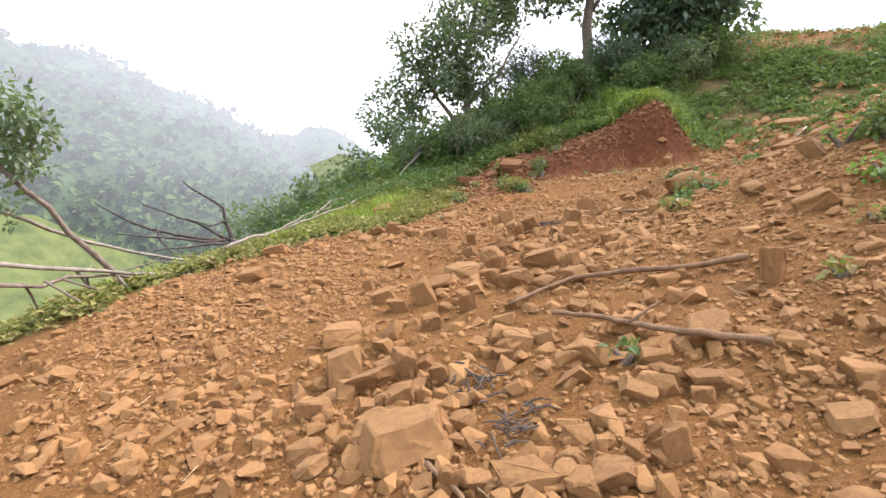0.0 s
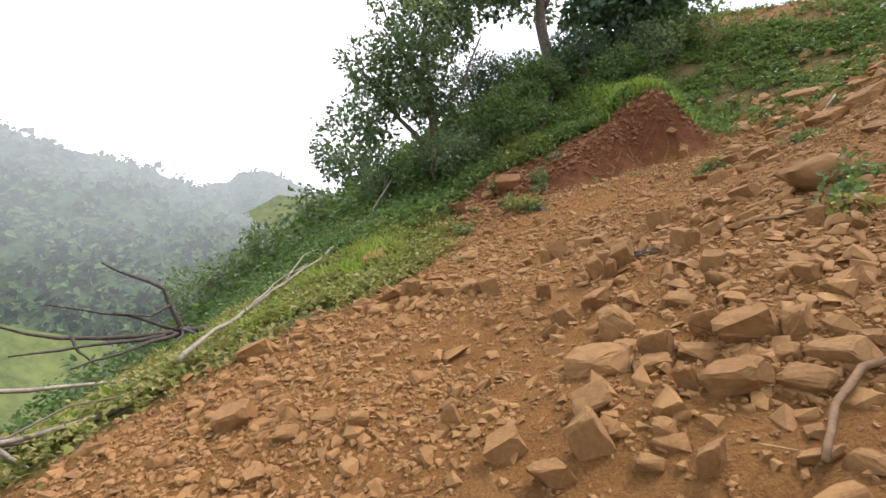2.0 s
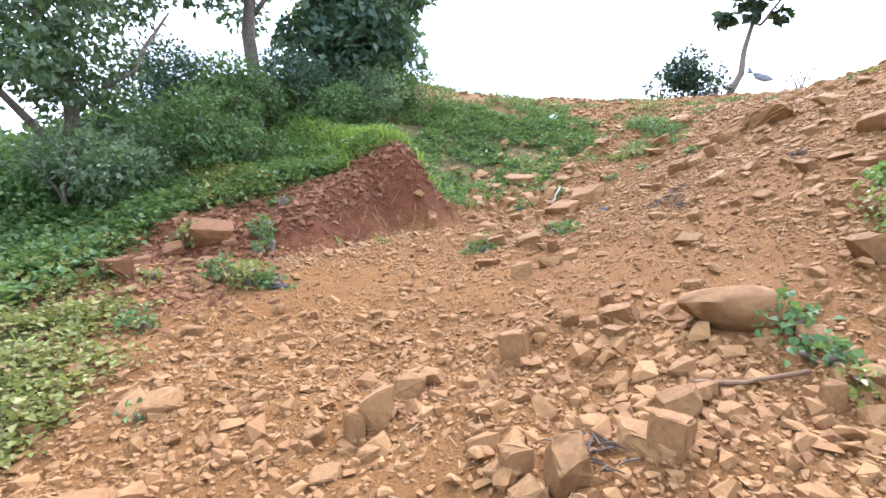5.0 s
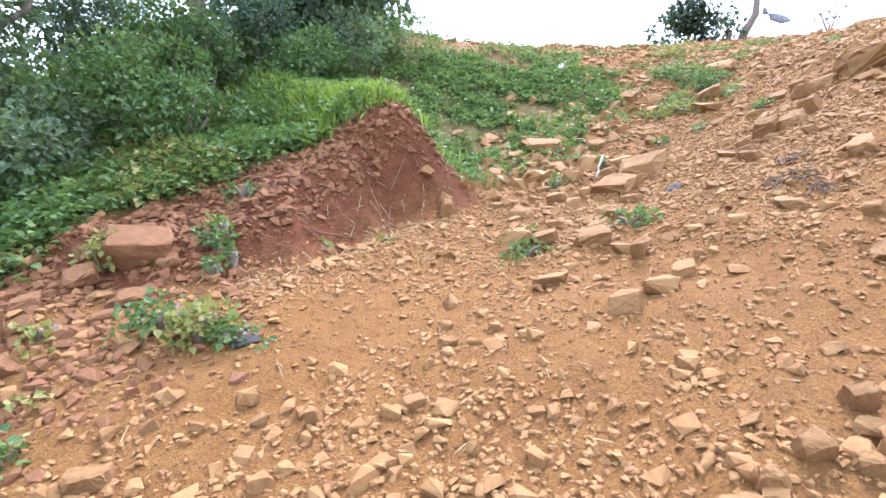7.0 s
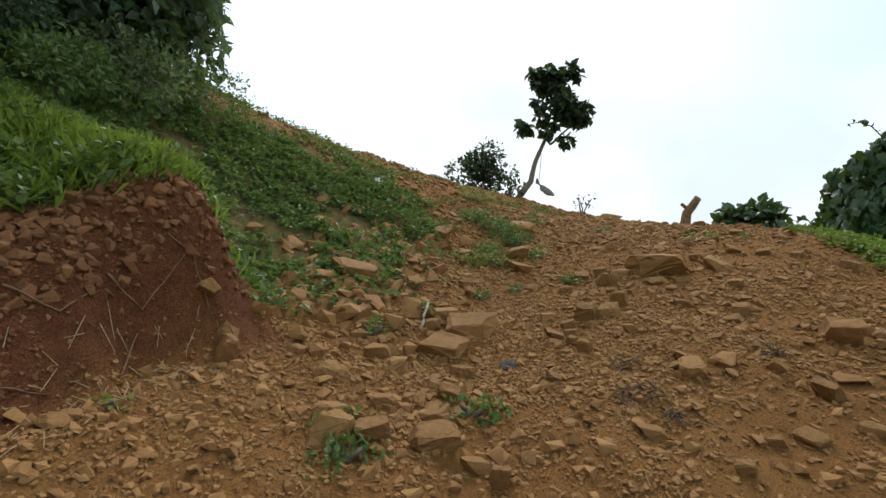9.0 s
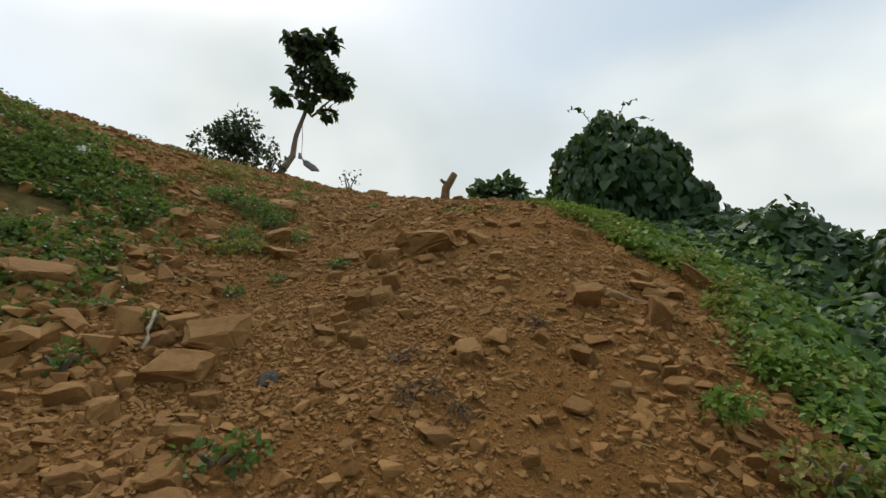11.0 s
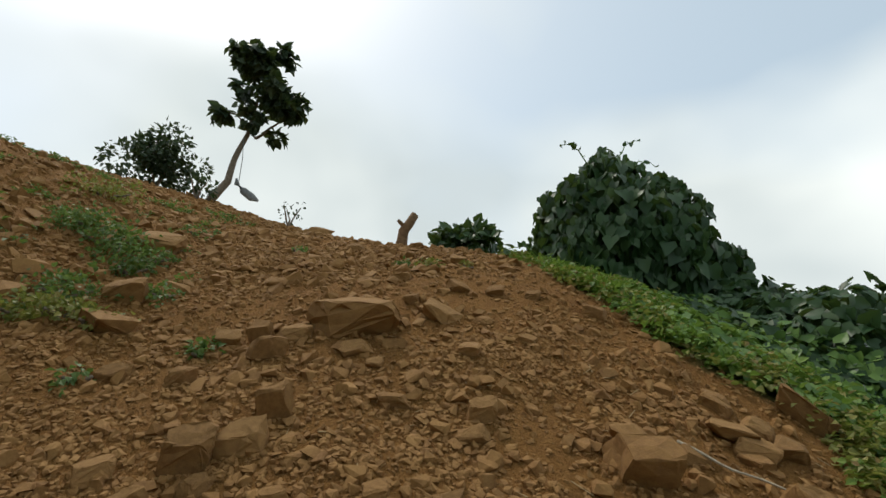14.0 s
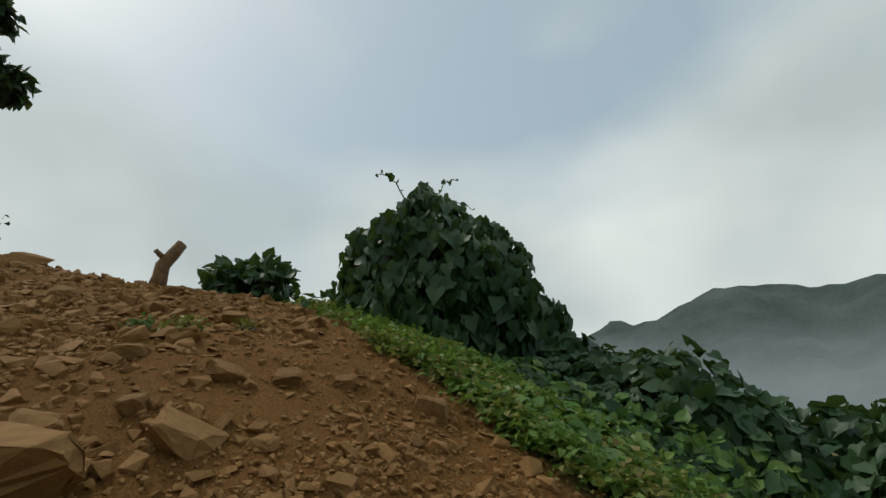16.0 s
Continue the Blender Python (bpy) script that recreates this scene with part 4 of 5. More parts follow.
def vines():
    rng = np.random.default_rng(72)
    for mat, count, label, lo, hi, sizes in (
        (VINE, 12500, "dark heart-shaped vine leaves in a thick mass", 1.5, 5.4, (0.1, 0.19)),
        (VINE_FRESH, 6500, "fresh green vine leaves along the edge", 0.3, 2.0, (0.06, 0.17)),
    ):
        n = count * 4
        x, y = rng.uniform(2.6, 15, n), rng.uniform(-2, 4.4, n)
        inside = edge_south(x) - y
        ok = (inside > lo) & (inside < hi)
        x, y = x[ok][:count], y[ok][:count]
        n = len(x)
        top = hedge_top(x, y)
        z = height(x, y) + top * (1 - 0.45 * rng.random(n) ** 2) + 0.05
        e = 0.15
        nx = (height(x - e, y) + hedge_top(x - e, y) - height(x + e, y) - hedge_top(x + e, y)) / (2 * e)
        ny = (height(x, y - e) + hedge_top(x, y - e) - height(x, y + e) - hedge_top(x, y + e)) / (2 * e)
        up = np.stack([nx, ny, np.ones(n)], -1)
        up /= np.linalg.norm(up, axis=1, keepdims=True)
        facing = up + 0.38 * rng.normal(size=(n, 3))
        way = np.cross(facing, unit(rng, n)) + np.array([0, 0, -0.35])
        v, f = leaf_arrays(HEART, np.stack([x, y, z], -1), way, facing, rng.uniform(*sizes, n))
        tagged(quick_mesh("vines", v, f, mat, smooth=True), label, "vines", kind="stuff")


vines()


def crown_arrays(rng, blobs, per, sizes, shape, droop=0.2, shell=0.5):
    """Leaves in uneven clumps: each blob is a centre and a radius."""
    out = []
    for c, r in blobs:
        n = int(per * r * r)
        d = unit(rng, n)
        rad = r * (shell + (1 - shell) * rng.random(n) ** 0.5) * (0.8 + 0.4 * rng.random(n))
        at = np.array(c) + d * rad[:, None] * np.array([1, 1, 0.85])
        facing = d * 0.7 + np.array([0, 0, 0.5]) + 0.5 * rng.normal(size=(n, 3))
        way = d + 0.7 * rng.normal(size=(n, 3)) + np.array([0, 0, -droop])
        out.append(leaf_arrays(shape, at, way, facing, rng.uniform(*sizes, n)))
    return joined(out)


def tree(x, y, limbs, blobs, per, sizes, leaf, bark, label, name="tree", shape=OVAL, seed=0, droop=0.2, shell=0.5, sides=8, category="tree", z=None):
    """limbs: (points, first radius, last radius) about the foot; blobs: leaf clumps."""
    rng = np.random.default_rng(seed)
    z = ground_z(x, y) - 0.05 if z is None else z
    top = thing(name, x, y, z)
    for k, (pts, r0, r1) in enumerate(limbs):
        line = []
        for a, b in zip(pts, pts[1:]):
            line += bent(a, b, 0, 3, seed * 31 + k, 0.05)[:-1]
        line.append(np.array(pts[-1]))
        v, f = tube_arrays(line, np.linspace(r0, r1, len(line)), sides, seed + k)
        quick_mesh("trunk" if k == 0 else "branch", v, f, bark, top, smooth=True)
    if blobs:
        v, f = crown_arrays(rng, blobs, per, sizes, shape, droop, shell)
        quick_mesh("crown", v, f, leaf, top)
    return tagged(top, label, category)


def clumps(rng, n, centre, spread, r):
    return [(np.array(centre) + rng.normal(size=3) * np.array(spread) * 0.55, rng.uniform(*r)) for _ in range(n)]


def bushes(name, x, y, wide, high, seed, leaf, sizes, per, label, n=9, category="bush", shape=OVAL):
    rng = np.random.default_rng(seed)
    blobs = [((wide * 0.5 * math.cos(a) * q, wide * 0.5 * math.sin(a) * q, high * (0.35 + 0.45 * (1 - q) + 0.12 * rng.normal())), 0.3 * wide * rng.uniform(0.6, 1.1))
             for a, q in zip(rng.uniform(0, 6.28, n), rng.uniform(0.1, 1.0, n))]
    limbs = [(((0, 0, 0), (0.12 * wide * math.cos(k * 2.1), 0.12 * wide * math.sin(k * 2.1), 0.35 * high), (0.3 * wide * math.cos(k * 2.1 + 0.4), 0.3 * wide * math.sin(k * 2.1 + 0.4), 0.7 * high)), 0.035, 0.012) for k in range(3)]
    return tree(x, y, limbs, blobs, per, sizes, leaf, BARK, label, name, shape, seed, category=category, sides=5)


R = np.random.default_rng(81)
# broad tree on the spur
tree(0.35, 13.4, [(((0, 0, 0), (0.1, 0, 1.2), (-0.1, 0.2, 2.6), (0.2, 0.3, 4.6)), 0.14, 0.05),
                  (((0.05, 0, 0.7), (-0.8, -0.2, 1.6), (-1.6, -0.1, 2.9)), 0.07, 0.02),
                  (((0.0, 0.1, 1.4), (0.9, 0.0, 2.3), (1.5, 0.2, 3.6)), 0.06, 0.02),
                  (((0.0, 0.1, 2.2), (-0.5, 0.3, 3.4), (-0.9, 0.2, 4.6)), 0.05, 0.02)],
     clumps(R, 16, (-0.3, 0, 3.0), (1.5, 1.2, 1.5), (0.45, 0.8)) + clumps(R, 14, (0.5, 0.1, 4.9), (1.5, 1.2, 1.2), (0.5, 0.9)) + clumps(R, 12, (-1.0, -0.3, 1.9), (1.1, 0.8, 0.8), (0.35, 0.6)) + clumps(R, 6, (0.9, -0.3, 1.3), (0.7, 0.5, 0.5), (0.3, 0.55)),
     1000, (0.08, 0.16), TREE_LEAF, BARK, "leafy grey-green tree on the grassy spur", seed=3)
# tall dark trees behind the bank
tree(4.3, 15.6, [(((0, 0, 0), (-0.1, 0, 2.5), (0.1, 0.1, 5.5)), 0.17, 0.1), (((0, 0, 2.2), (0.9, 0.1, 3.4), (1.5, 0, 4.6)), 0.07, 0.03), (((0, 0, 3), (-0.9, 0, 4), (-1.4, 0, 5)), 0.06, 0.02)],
     clumps(R, 16, (-0.6, 0, 5.0), (1.8, 1.2, 1.2), (0.6, 1.0)) + clumps(R, 12, (-0.9, 0, 3.0), (1.2, 0.8, 0.8), (0.4, 0.7)), 520, (0.14, 0.26), HAZED_SPUR_LEAF, BARK, "tall tree with dark leaves behind the bank", seed=4)
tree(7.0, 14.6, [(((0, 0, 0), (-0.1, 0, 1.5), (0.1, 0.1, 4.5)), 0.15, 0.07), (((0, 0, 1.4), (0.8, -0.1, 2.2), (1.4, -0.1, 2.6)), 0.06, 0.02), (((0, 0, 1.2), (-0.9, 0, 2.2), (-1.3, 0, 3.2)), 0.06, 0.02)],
     clumps(R, 26, (-0.3, 0, 1.7), (1.4, 0.9, 0.9), (0.5, 0.85)) + clumps(R, 20, (-0.1, 0, 3.6), (1.8, 1.2, 1.0), (0.6, 1.0)) + clumps(R, 5, (1.3, -0.2, 2.3), (0.5, 0.5, 0.4), (0.25, 0.45)), 420, (0.16, 0.3), HAZED_SPUR_LEAF, BARK, "dark large-leaved tree above the grassy bank", seed=5, droop=0.7)
for k, (x, y, w, h, leaf) in enumerate([(2.0, 12.8, 1.5, 1.3, HERB), (0.3, 12.5, 1.7, 1.3, TREE_LEAF), (-0.5, 12.9, 1.4, 1.0, HERB), (2.6, 12.2, 1.1, 0.8, HERB), (6.2, 13.6, 1.6, 1.2, TREE_LEAF), (4.7, 14.3, 1.8, 1.6, HAZED_SPUR_LEAF), (3.0, 13.6, 1.7, 1.7, HERB), (1.2, 12.4, 1.3, 0.9, TREE_LEAF), (3.4, 13.6, 1.4, 1.6, TREE_LEAF), (2.6, 15.0, 2.2, 1.9, HAZED_SPUR_LEAF), (5.2, 13.4, 1.4, 1.0, HERB), (-0.9, 13.9, 1.4, 1.1, TREE_LEAF), (7.4, 14.2, 1.8, 1.2, HERB)]):
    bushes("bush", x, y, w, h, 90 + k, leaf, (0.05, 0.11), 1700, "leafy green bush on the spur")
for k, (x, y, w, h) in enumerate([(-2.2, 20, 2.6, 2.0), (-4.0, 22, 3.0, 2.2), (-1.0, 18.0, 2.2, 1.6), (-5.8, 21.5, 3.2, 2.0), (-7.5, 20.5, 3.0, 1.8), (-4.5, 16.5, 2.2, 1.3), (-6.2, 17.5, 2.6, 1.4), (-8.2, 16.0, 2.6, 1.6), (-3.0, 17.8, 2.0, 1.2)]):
    bushes("bush", x, y, w, h, 120 + k, HAZED_SPUR_LEAF if k < 3 else TREE_LEAF, (0.14, 0.26), 170, "dark green bush on the far slope")
# small tree and shrubs on the skyline
tree(19.2, 9.2, [(((0, 0.15, 0), (0.15, -0.3, 0.8), (0.3, -0.4, 1.6), (0.4, -0.7, 2.5), (0.4, -0.9, 3.8)), 0.13, 0.05), (((0.4, -0.95, 2.4), (0.3, -0.3, 3.1), (0.3, 0.1, 3.1)), 0.05, 0.02), (((0.4, -0.95, 2.4), (0.5, -1.5, 3.0), (0.4, -1.9, 3.4)), 0.05, 0.02)],
     clumps(R, 12, (0.4, -1.2, 3.7), (0.9, 0.9, 0.7), (0.22, 0.42)) + clumps(R, 12, (0.4, -1.0, 4.9), (0.7, 0.75, 0.6), (0.2, 0.36)) + clumps(R, 4, (0.3, -1.9, 3.3), (0.3, 0.3, 0.4), (0.2, 0.32)) + clumps(R, 2, (0.3, 0.15, 3.0), (0.2, 0.2, 0.2), (0.2, 0.25)), 520, (0.2, 0.36), DARK_LEAF, BARK, "small crooked tree with big dark leaves on the ridge", shape=HEART, seed=6, droop=0.5)
bushes("shrub", 19.7, 10.9, 2.1, 1.6, 141, DARK_LEAF, (0.14, 0.24), 520, "dark leafy shrub on the ridge", 12, shape=OVAL)
bushes("shrub", 18.4, 9.5, 0.8, 0.8, 142, DARK_LEAF, (0.12, 0.2), 420, "small leafy shrub by the crooked tree", 6)
bushes("shrub", 17.2, 6.9, 0.9, 0.9, 143, DARK_LEAF, (0.08, 0.14), 120, "thin sparse shrub on the skyline", 7)
bushes("bush", 13.4, 3.05, 1.5, 0.7, 144, VINE, (0.14, 0.24), 420, "low vine-covered bush on the ridge", 12, shape=HEART)


def stump():
    x, y = 14.05, 4.45
    top = thing("tree_stump", x, y, ground_z(x, y) - 0.1)
    line = [(0, 0, 0), (0.02, -0.06, 0.25), (0.0, -0.08, 0.45), (0.0, -0.2, 0.66), (0.0, -0.32, 0.86)]
    v, f = tube_arrays(line, (0.16, 0.125, 0.11, 0.105, 0.09), 9, 5)
    quick_mesh("trunk", v, f, ROOT_WOOD, top, smooth=True)
    v, f = tube_arrays([(0, -0.1, 0.55), (0, 0.06, 0.7)], (0.055, 0.04), 7, 6)
    quick_mesh("branch", v, f, ROOT_WOOD, top, smooth=True)
    tagged(top, "crooked broken tree stump on the skyline", "stump")


stump()


def vine_bush():
    """A bush wholly overgrown by large-leaved vines, with loose tendrils."""
    x, y = 10.45, 1.3
    z = ground_z(x, y)
    rng = np.random.default_rng(151)
    top = thing("vine_covered_bush", x, y, z)
    for k in range(4):
        a = k * 1.7
        v, f = tube_arrays(bent((0, 0, 0), (0.8 * math.cos(a), 0.8 * math.sin(a), 1.7), 0, 5, k), np.linspace(0.06, 0.02, 6), 6, k)
        quick_mesh("branch", v, f, BARK, top, smooth=True)
    n = 8500
    d = unit(rng, n)
    d[:, 2] = np.abs(d[:, 2]) - 0.12
    yaw = np.arctan2(d[:, 1], d[:, 0])
    lump = 1 + 0.5 * fbm(yaw * 1.9 + 9, d[:, 2] * 4.5, 77, 3)
    # wide foot, narrower dome leaning to one side
    high = np.clip(d[:, 2], 0, 1)
    at = np.stack([d[:, 0] * 1.8, d[:, 1] * 1.7, d[:, 2] * 2.6], -1) * (lump * (0.76 + 0.26 * rng.random(n)))[:, None]
    at[:, :2] *= (0.77 + 0.95 * high * (1 - high))[:, None]
    at[:, 0] += 0.15 * high
    at[:, 1] += 0.3 * high
    facing = d + np.array([0, 0, 0.4]) + 0.5 * rng.normal(size=(n, 3))
    way = np.cross(facing, unit(rng, n)) * 0.6 + np.array([0, 0, -0.9])
    v, f = leaf_arrays(HEART, at, way, facing, rng.uniform(0.12, 0.26, n))
    quick_mesh("crown", v, f, VINE, top, smooth=True)
    for k, (a, b) in enumerate([((0.1, 0.2, 2.4), (0.3, -0.5, 3.0)), ((0.2, -0.1, 2.35), (0.4, -0.9, 2.6)), ((0.1, 0.7, 2.35), (0.0, 1.25, 2.55)), ((0.2, -1.6, 0.8), (0.1, -2.4, 0.4)), ((-0.2, 1.7, 0.6), (-0.3, 2.3, 0.7))]):
        line = bent(a, b, 0.12, 6, 160 + k, 0.05)
        v, f = tube_arrays(line, np.linspace(0.012, 0.005, 7), 5, k)
        tendril = quick_mesh("tendril", v, f, VINE_FRESH, top)
        m = len(line)
        for q in range(1, m):
            lv, lf = leaf_arrays(HEART, np.array(line[q : q + 1]), rng.normal(size=(1, 3)), unit(rng, 1), rng.uniform(0.06, 0.14, 1))
            quick_mesh("leaf", lv, lf, VINE, tendril)
    tagged(top, "dome-shaped bush overgrown with large dark vine leaves", "bush")


vine_bush()


# ---- fallen wood ----
def limb(name, pts, r0, r1, mat, label, category, twigs=(), seed=0, sides=7):
    """A fallen limb with its twigs; pts and twigs in world coordinates."""
    base = np.array(pts[0])
    top = thing(name, *base)
    line = []
    for a, b in zip(pts, pts[1:]):
        line += bent(np.array(a) - base, np.array(b) - base, 0, 4, seed, 0.025)[:-1]
    line.append(np.array(pts[-1]) - base)
    v, f = tube_arrays(line, np.linspace(r0, r1, len(line)), sides, seed)
    quick_mesh("stem", v, f, mat, top, smooth=True)
    for k, (tw, ra, rb) in enumerate(twigs):
        line = []
        for a, b in zip(tw, tw[1:]):
            line += bent(np.array(a) - base, np.array(b) - base, 0, 3, seed * 7 + k, 0.03)[:-1]
        line.append(np.array(tw[-1]) - base)
        v, f = tube_arrays(line, np.linspace(ra, rb, len(line)), 6, k)
        quick_mesh("twig", v, f, mat, top, smooth=True)
    return tagged(top, label, category)


# dead tree top fallen over the edge, and its poles
limb("fallen_branch", [(-3.1, 8.4, ground_z(-3.1, 8.4) + 0.05), (-3.51, 8.07, -0.23), (-3.65, 8.01, 0.31), (-4.15, 7.65, 0.68)], 0.05, 0.01, DARK_BARK,
     "dark leafless branches of a fallen tree", "branch", [
         (((-3.51, 8.07, -0.23), (-3.92, 7.66, 0.05), (-4.45, 7.13, 0.27)), 0.028, 0.008),
         (((-3.55, 7.9, -0.22), (-4.27, 7.0, -0.08), (-4.68, 6.49, 0.22)), 0.035, 0.008),
         (((-4.2, 7.1, -0.08), (-4.1, 7.05, -0.25), (-3.98, 7.17, -0.43)), 0.02, 0.007),
         (((-3.6, 7.8, -0.24), (-4.1, 7.1, -0.2), (-4.47, 6.64, -0.18)), 0.028, 0.008),
         (((-3.5, 8.0, -0.25), (-3.7, 7.4, -0.3), (-4.1, 6.9, -0.4)), 0.03, 0.008),
         (((-3.45, 8.1, -0.2), (-3.4, 7.7, -0.3), (-3.5, 7.2, -0.55)), 0.025, 0.008),
         (((-3.6, 8.0, 0.1), (-3.75, 7.8, 0.0), (-4.0, 7.5, 0.1)), 0.02, 0.006),
         (((-3.5, 8.0, -0.2), (-3.25, 7.8, -0.25), (-3.1, 7.5, -0.45)), 0.025, 0.008)], 3)
limb("fallen_pole", [(-5.0, 2.9, -0.45), (-3.56, 3.92, -0.40), (-3.23, 5.05, -0.54), (-2.75, 5.9, -0.56)], 0.026, 0.014, POLE_WOOD, "bleached fallen pole across the edge", "pole",
     [(((-3.4, 4.5, -0.47), (-3.5, 4.9, -0.75), (-3.3, 5.2, -0.95)), 0.018, 0.006), (((-3.3, 4.9, -0.52), (-3.1, 5.0, -0.8), (-3.0, 5.3, -0.95)), 0.016, 0.005)], 5)
limb("fallen_pole", [(-4.8, 2.6, -0.5), (-3.36, 3.71, -0.54), (-3.36, 4.97, -0.55), (-3.0, 5.7, -0.62)], 0.02, 0.012, BARK, "thin grey fallen pole across the edge", "pole",
     [(((-3.36, 4.6, -0.55), (-3.6, 5.0, -0.85), (-3.5, 5.3, -1.0)), 0.014, 0.005),
      (((-3.36, 4.3, -0.54), (-3.1, 4.8, -0.75), (-2.85, 5.3, -0.7)), 0.012, 0.004), (((-3.36, 4.1, -0.54), (-3.0, 4.3, -0.85), (-2.8, 4.6, -0.95)), 0.012, 0.004),
      (((-3.36, 4.9, -0.55), (-3.05, 5.2, -0.4), (-2.8, 5.6, -0.45)), 0.01, 0.004), (((-3.36, 3.9, -0.54), (-3.5, 4.3, -0.9), (-3.3, 4.8, -1.1)), 0.012, 0.004),
      (((-3.2, 5.2, -0.57), (-3.3, 5.7, -0.7), (-3.1, 6.2, -0.75)), 0.01, 0.004), (((-3.36, 4.7, -0.55), (-3.8, 5.1, -0.6), (-4.1, 5.7, -0.5)), 0.012, 0.004)], 6)
limb("fallen_pole", [(-5.2, 3.7, 0.15), (-4.02, 4.46, 0.02), (-3.85, 5.24, -0.24), (-3.42, 6.11, -0.43), (-3.05, 6.7, -0.5)], 0.024, 0.013, POLE_WOOD, "leaning bleached pole of the fallen tree", "pole", [], 7)


def leaning_tree():
    """A half-fallen sapling that still has its leaves."""
    base = np.array((-3.4, 5.3, -0.75))
    top = thing("leaning_tree", *base)
    v, f = tube_arrays(bent((0, 0, 0), (-0.62, -0.95, 1.2), 0.03, 6, 4, 0.02), np.linspace(0.035, 0.022, 7), 8, 2)
    quick_mesh("trunk", v, f, BARK, top, smooth=True)
    v, f = tube_arrays(bent((-0.55, -0.85, 1.05), (-0.35, -0.75, 1.75), 0.05, 4, 5, 0.04), np.linspace(0.025, 0.01, 5), 6, 3)
    quick_mesh("branch", v, f, BARK, top, smooth=True)
    rng = np.random.default_rng(191)
    blobs = clumps(rng, 12, (-0.62, -0.95, 1.6), (0.4, 0.4, 0.4), (0.13, 0.24)) + clumps(rng, 6, (-0.4, -0.8, 1.5), (0.25, 0.25, 0.3), (0.1, 0.18)) + clumps(rng, 5, (-0.65, -1.0, 0.95), (0.25, 0.25, 0.3), (0.08, 0.14))
    v, f = crown_arrays(rng, blobs, 1700, (0.05, 0.1), OVAL, 0.3, 0.3)
    quick_mesh("crown", v, f, TREE_LEAF, top)
    tagged(top, "half-fallen leafy sapling leaning over the drop", "tree")


leaning_tree()


def on_ground(points, lift=0.03):
    return [(x, y, ground_z(x, y) + lift) for x, y in points]


limb("fallen_pole", [(-0.5, 13.2, 2.6)] + on_ground([(-1.2, 11.9), (-1.6, 10.9), (-1.94, 9.86), (-2.22, 8.77), (-2.4, 7.7), (-2.46, 6.9), (-2.48, 6.2), (-2.5, 5.6)], 0.2), 0.016, 0.02, POLE_WOOD, "long bleached pole lying down the green slope", "pole",
     [(((-2.3, 8.4, ground_z(-2.3, 8.4) + 0.2), (-2.15, 9.1, ground_z(-2.15, 9.1) + 0.4), (-2.0, 9.6, ground_z(-2.0, 9.6) + 0.35)), 0.012, 0.005),
      (((-2.45, 7.1, ground_z(-2.45, 7.1) + 0.2), (-2.3, 7.9, ground_z(-2.3, 7.9) + 0.3), (-2.0, 8.6, ground_z(-2.0, 8.6) + 0.3)), 0.014, 0.006)], 8)
limb("fallen_log", [(-1.05, 12.5, ground_z(-1.05, 12.5) + 0.05), (-0.75, 12.9, 2.45), (-0.36, 13.34, 2.74), (-0.1, 13.5, 2.6)], 0.04, 0.085, DARK_BARK, "dark arched broken log under the tree", "log",
     [(((-0.2, 13.4, 2.7), (-0.12, 13.4, 1.9)), 0.085, 0.07)], 9)
limb("root", on_ground([(1.89, 2.99), (1.62, 3.07), (1.23, 3.26), (0.91, 3.35), (0.68, 3.24), (0.45, 3.05)], 0.06), 0.021, 0.012, ROOT_WOOD, "long muddy root lying over broken rocks", "root", [], 10)
limb("root", on_ground([(0.66, 2.78), (0.89, 2.64), (1.01, 2.46), (1.14, 2.25), (1.42, 2.02)], 0.1), 0.013, 0.018, ROOT_WOOD, "crooked muddy root lying over broken rocks", "root",
     [(((0.99, 2.47, ground_z(0.99, 2.47) + 0.11), (1.15, 2.5, ground_z(1.15, 2.5) + 0.14)), 0.01, 0.004)], 11)
limb("stick", on_ground([(1.85, 5.15), (2.0, 4.95), (2.15, 4.72)], 0.03), 0.016, 0.01, ROOT_WOOD, "brown stick on the earth by the boulder", "stick", [], 12)
limb("stick", [(5.9, 8.5, ground_z(5.9, 8.5) + 0.06), (6.2, 8.52, ground_z(6.2, 8.52) + 0.2)], 0.018, 0.014, PALE_WOOD, "short pale broken stick among the stones", "stick", [], 13)
limb("stick", on_ground([(0.0, 1.75), (0.12, 1.58), (0.2, 1.35)], 0.03), 0.012, 0.006, ROOT_WOOD, "thin muddy stick on the earth", "stick", [], 14)
limb("stick", on_ground([(6.15, 4.35), (5.95, 4.2), (5.8, 3.95)], 0.05), 0.008, 0.005, PALE_WOOD, "thin pale stalk beside the vines", "stick", [], 15)

# roots and straw on the face of the cut bank
for k, pts in enumerate([[(3.0, 10.15), (3.25, 10.0), (3.5, 10.05)], [(3.6, 10.1), (3.8, 9.95), (4.15, 9.98)], [(2.5, 10.0), (2.75, 9.85), (3.1, 9.75)], [(3.2, 9.75), (3.5, 9.7), (3.75, 9.9)], [(1.9, 10.3), (2.3, 10.2), (2.6, 10.25)], [(4.05, 10.1), (4.2, 9.95), (4.3, 9.75)]]):
    limb("root", on_ground(pts, 0.02), 0.008, 0.004, ROOT_WOOD, "thin root exposed in the red cut bank", "root", [], 400 + k, 5)


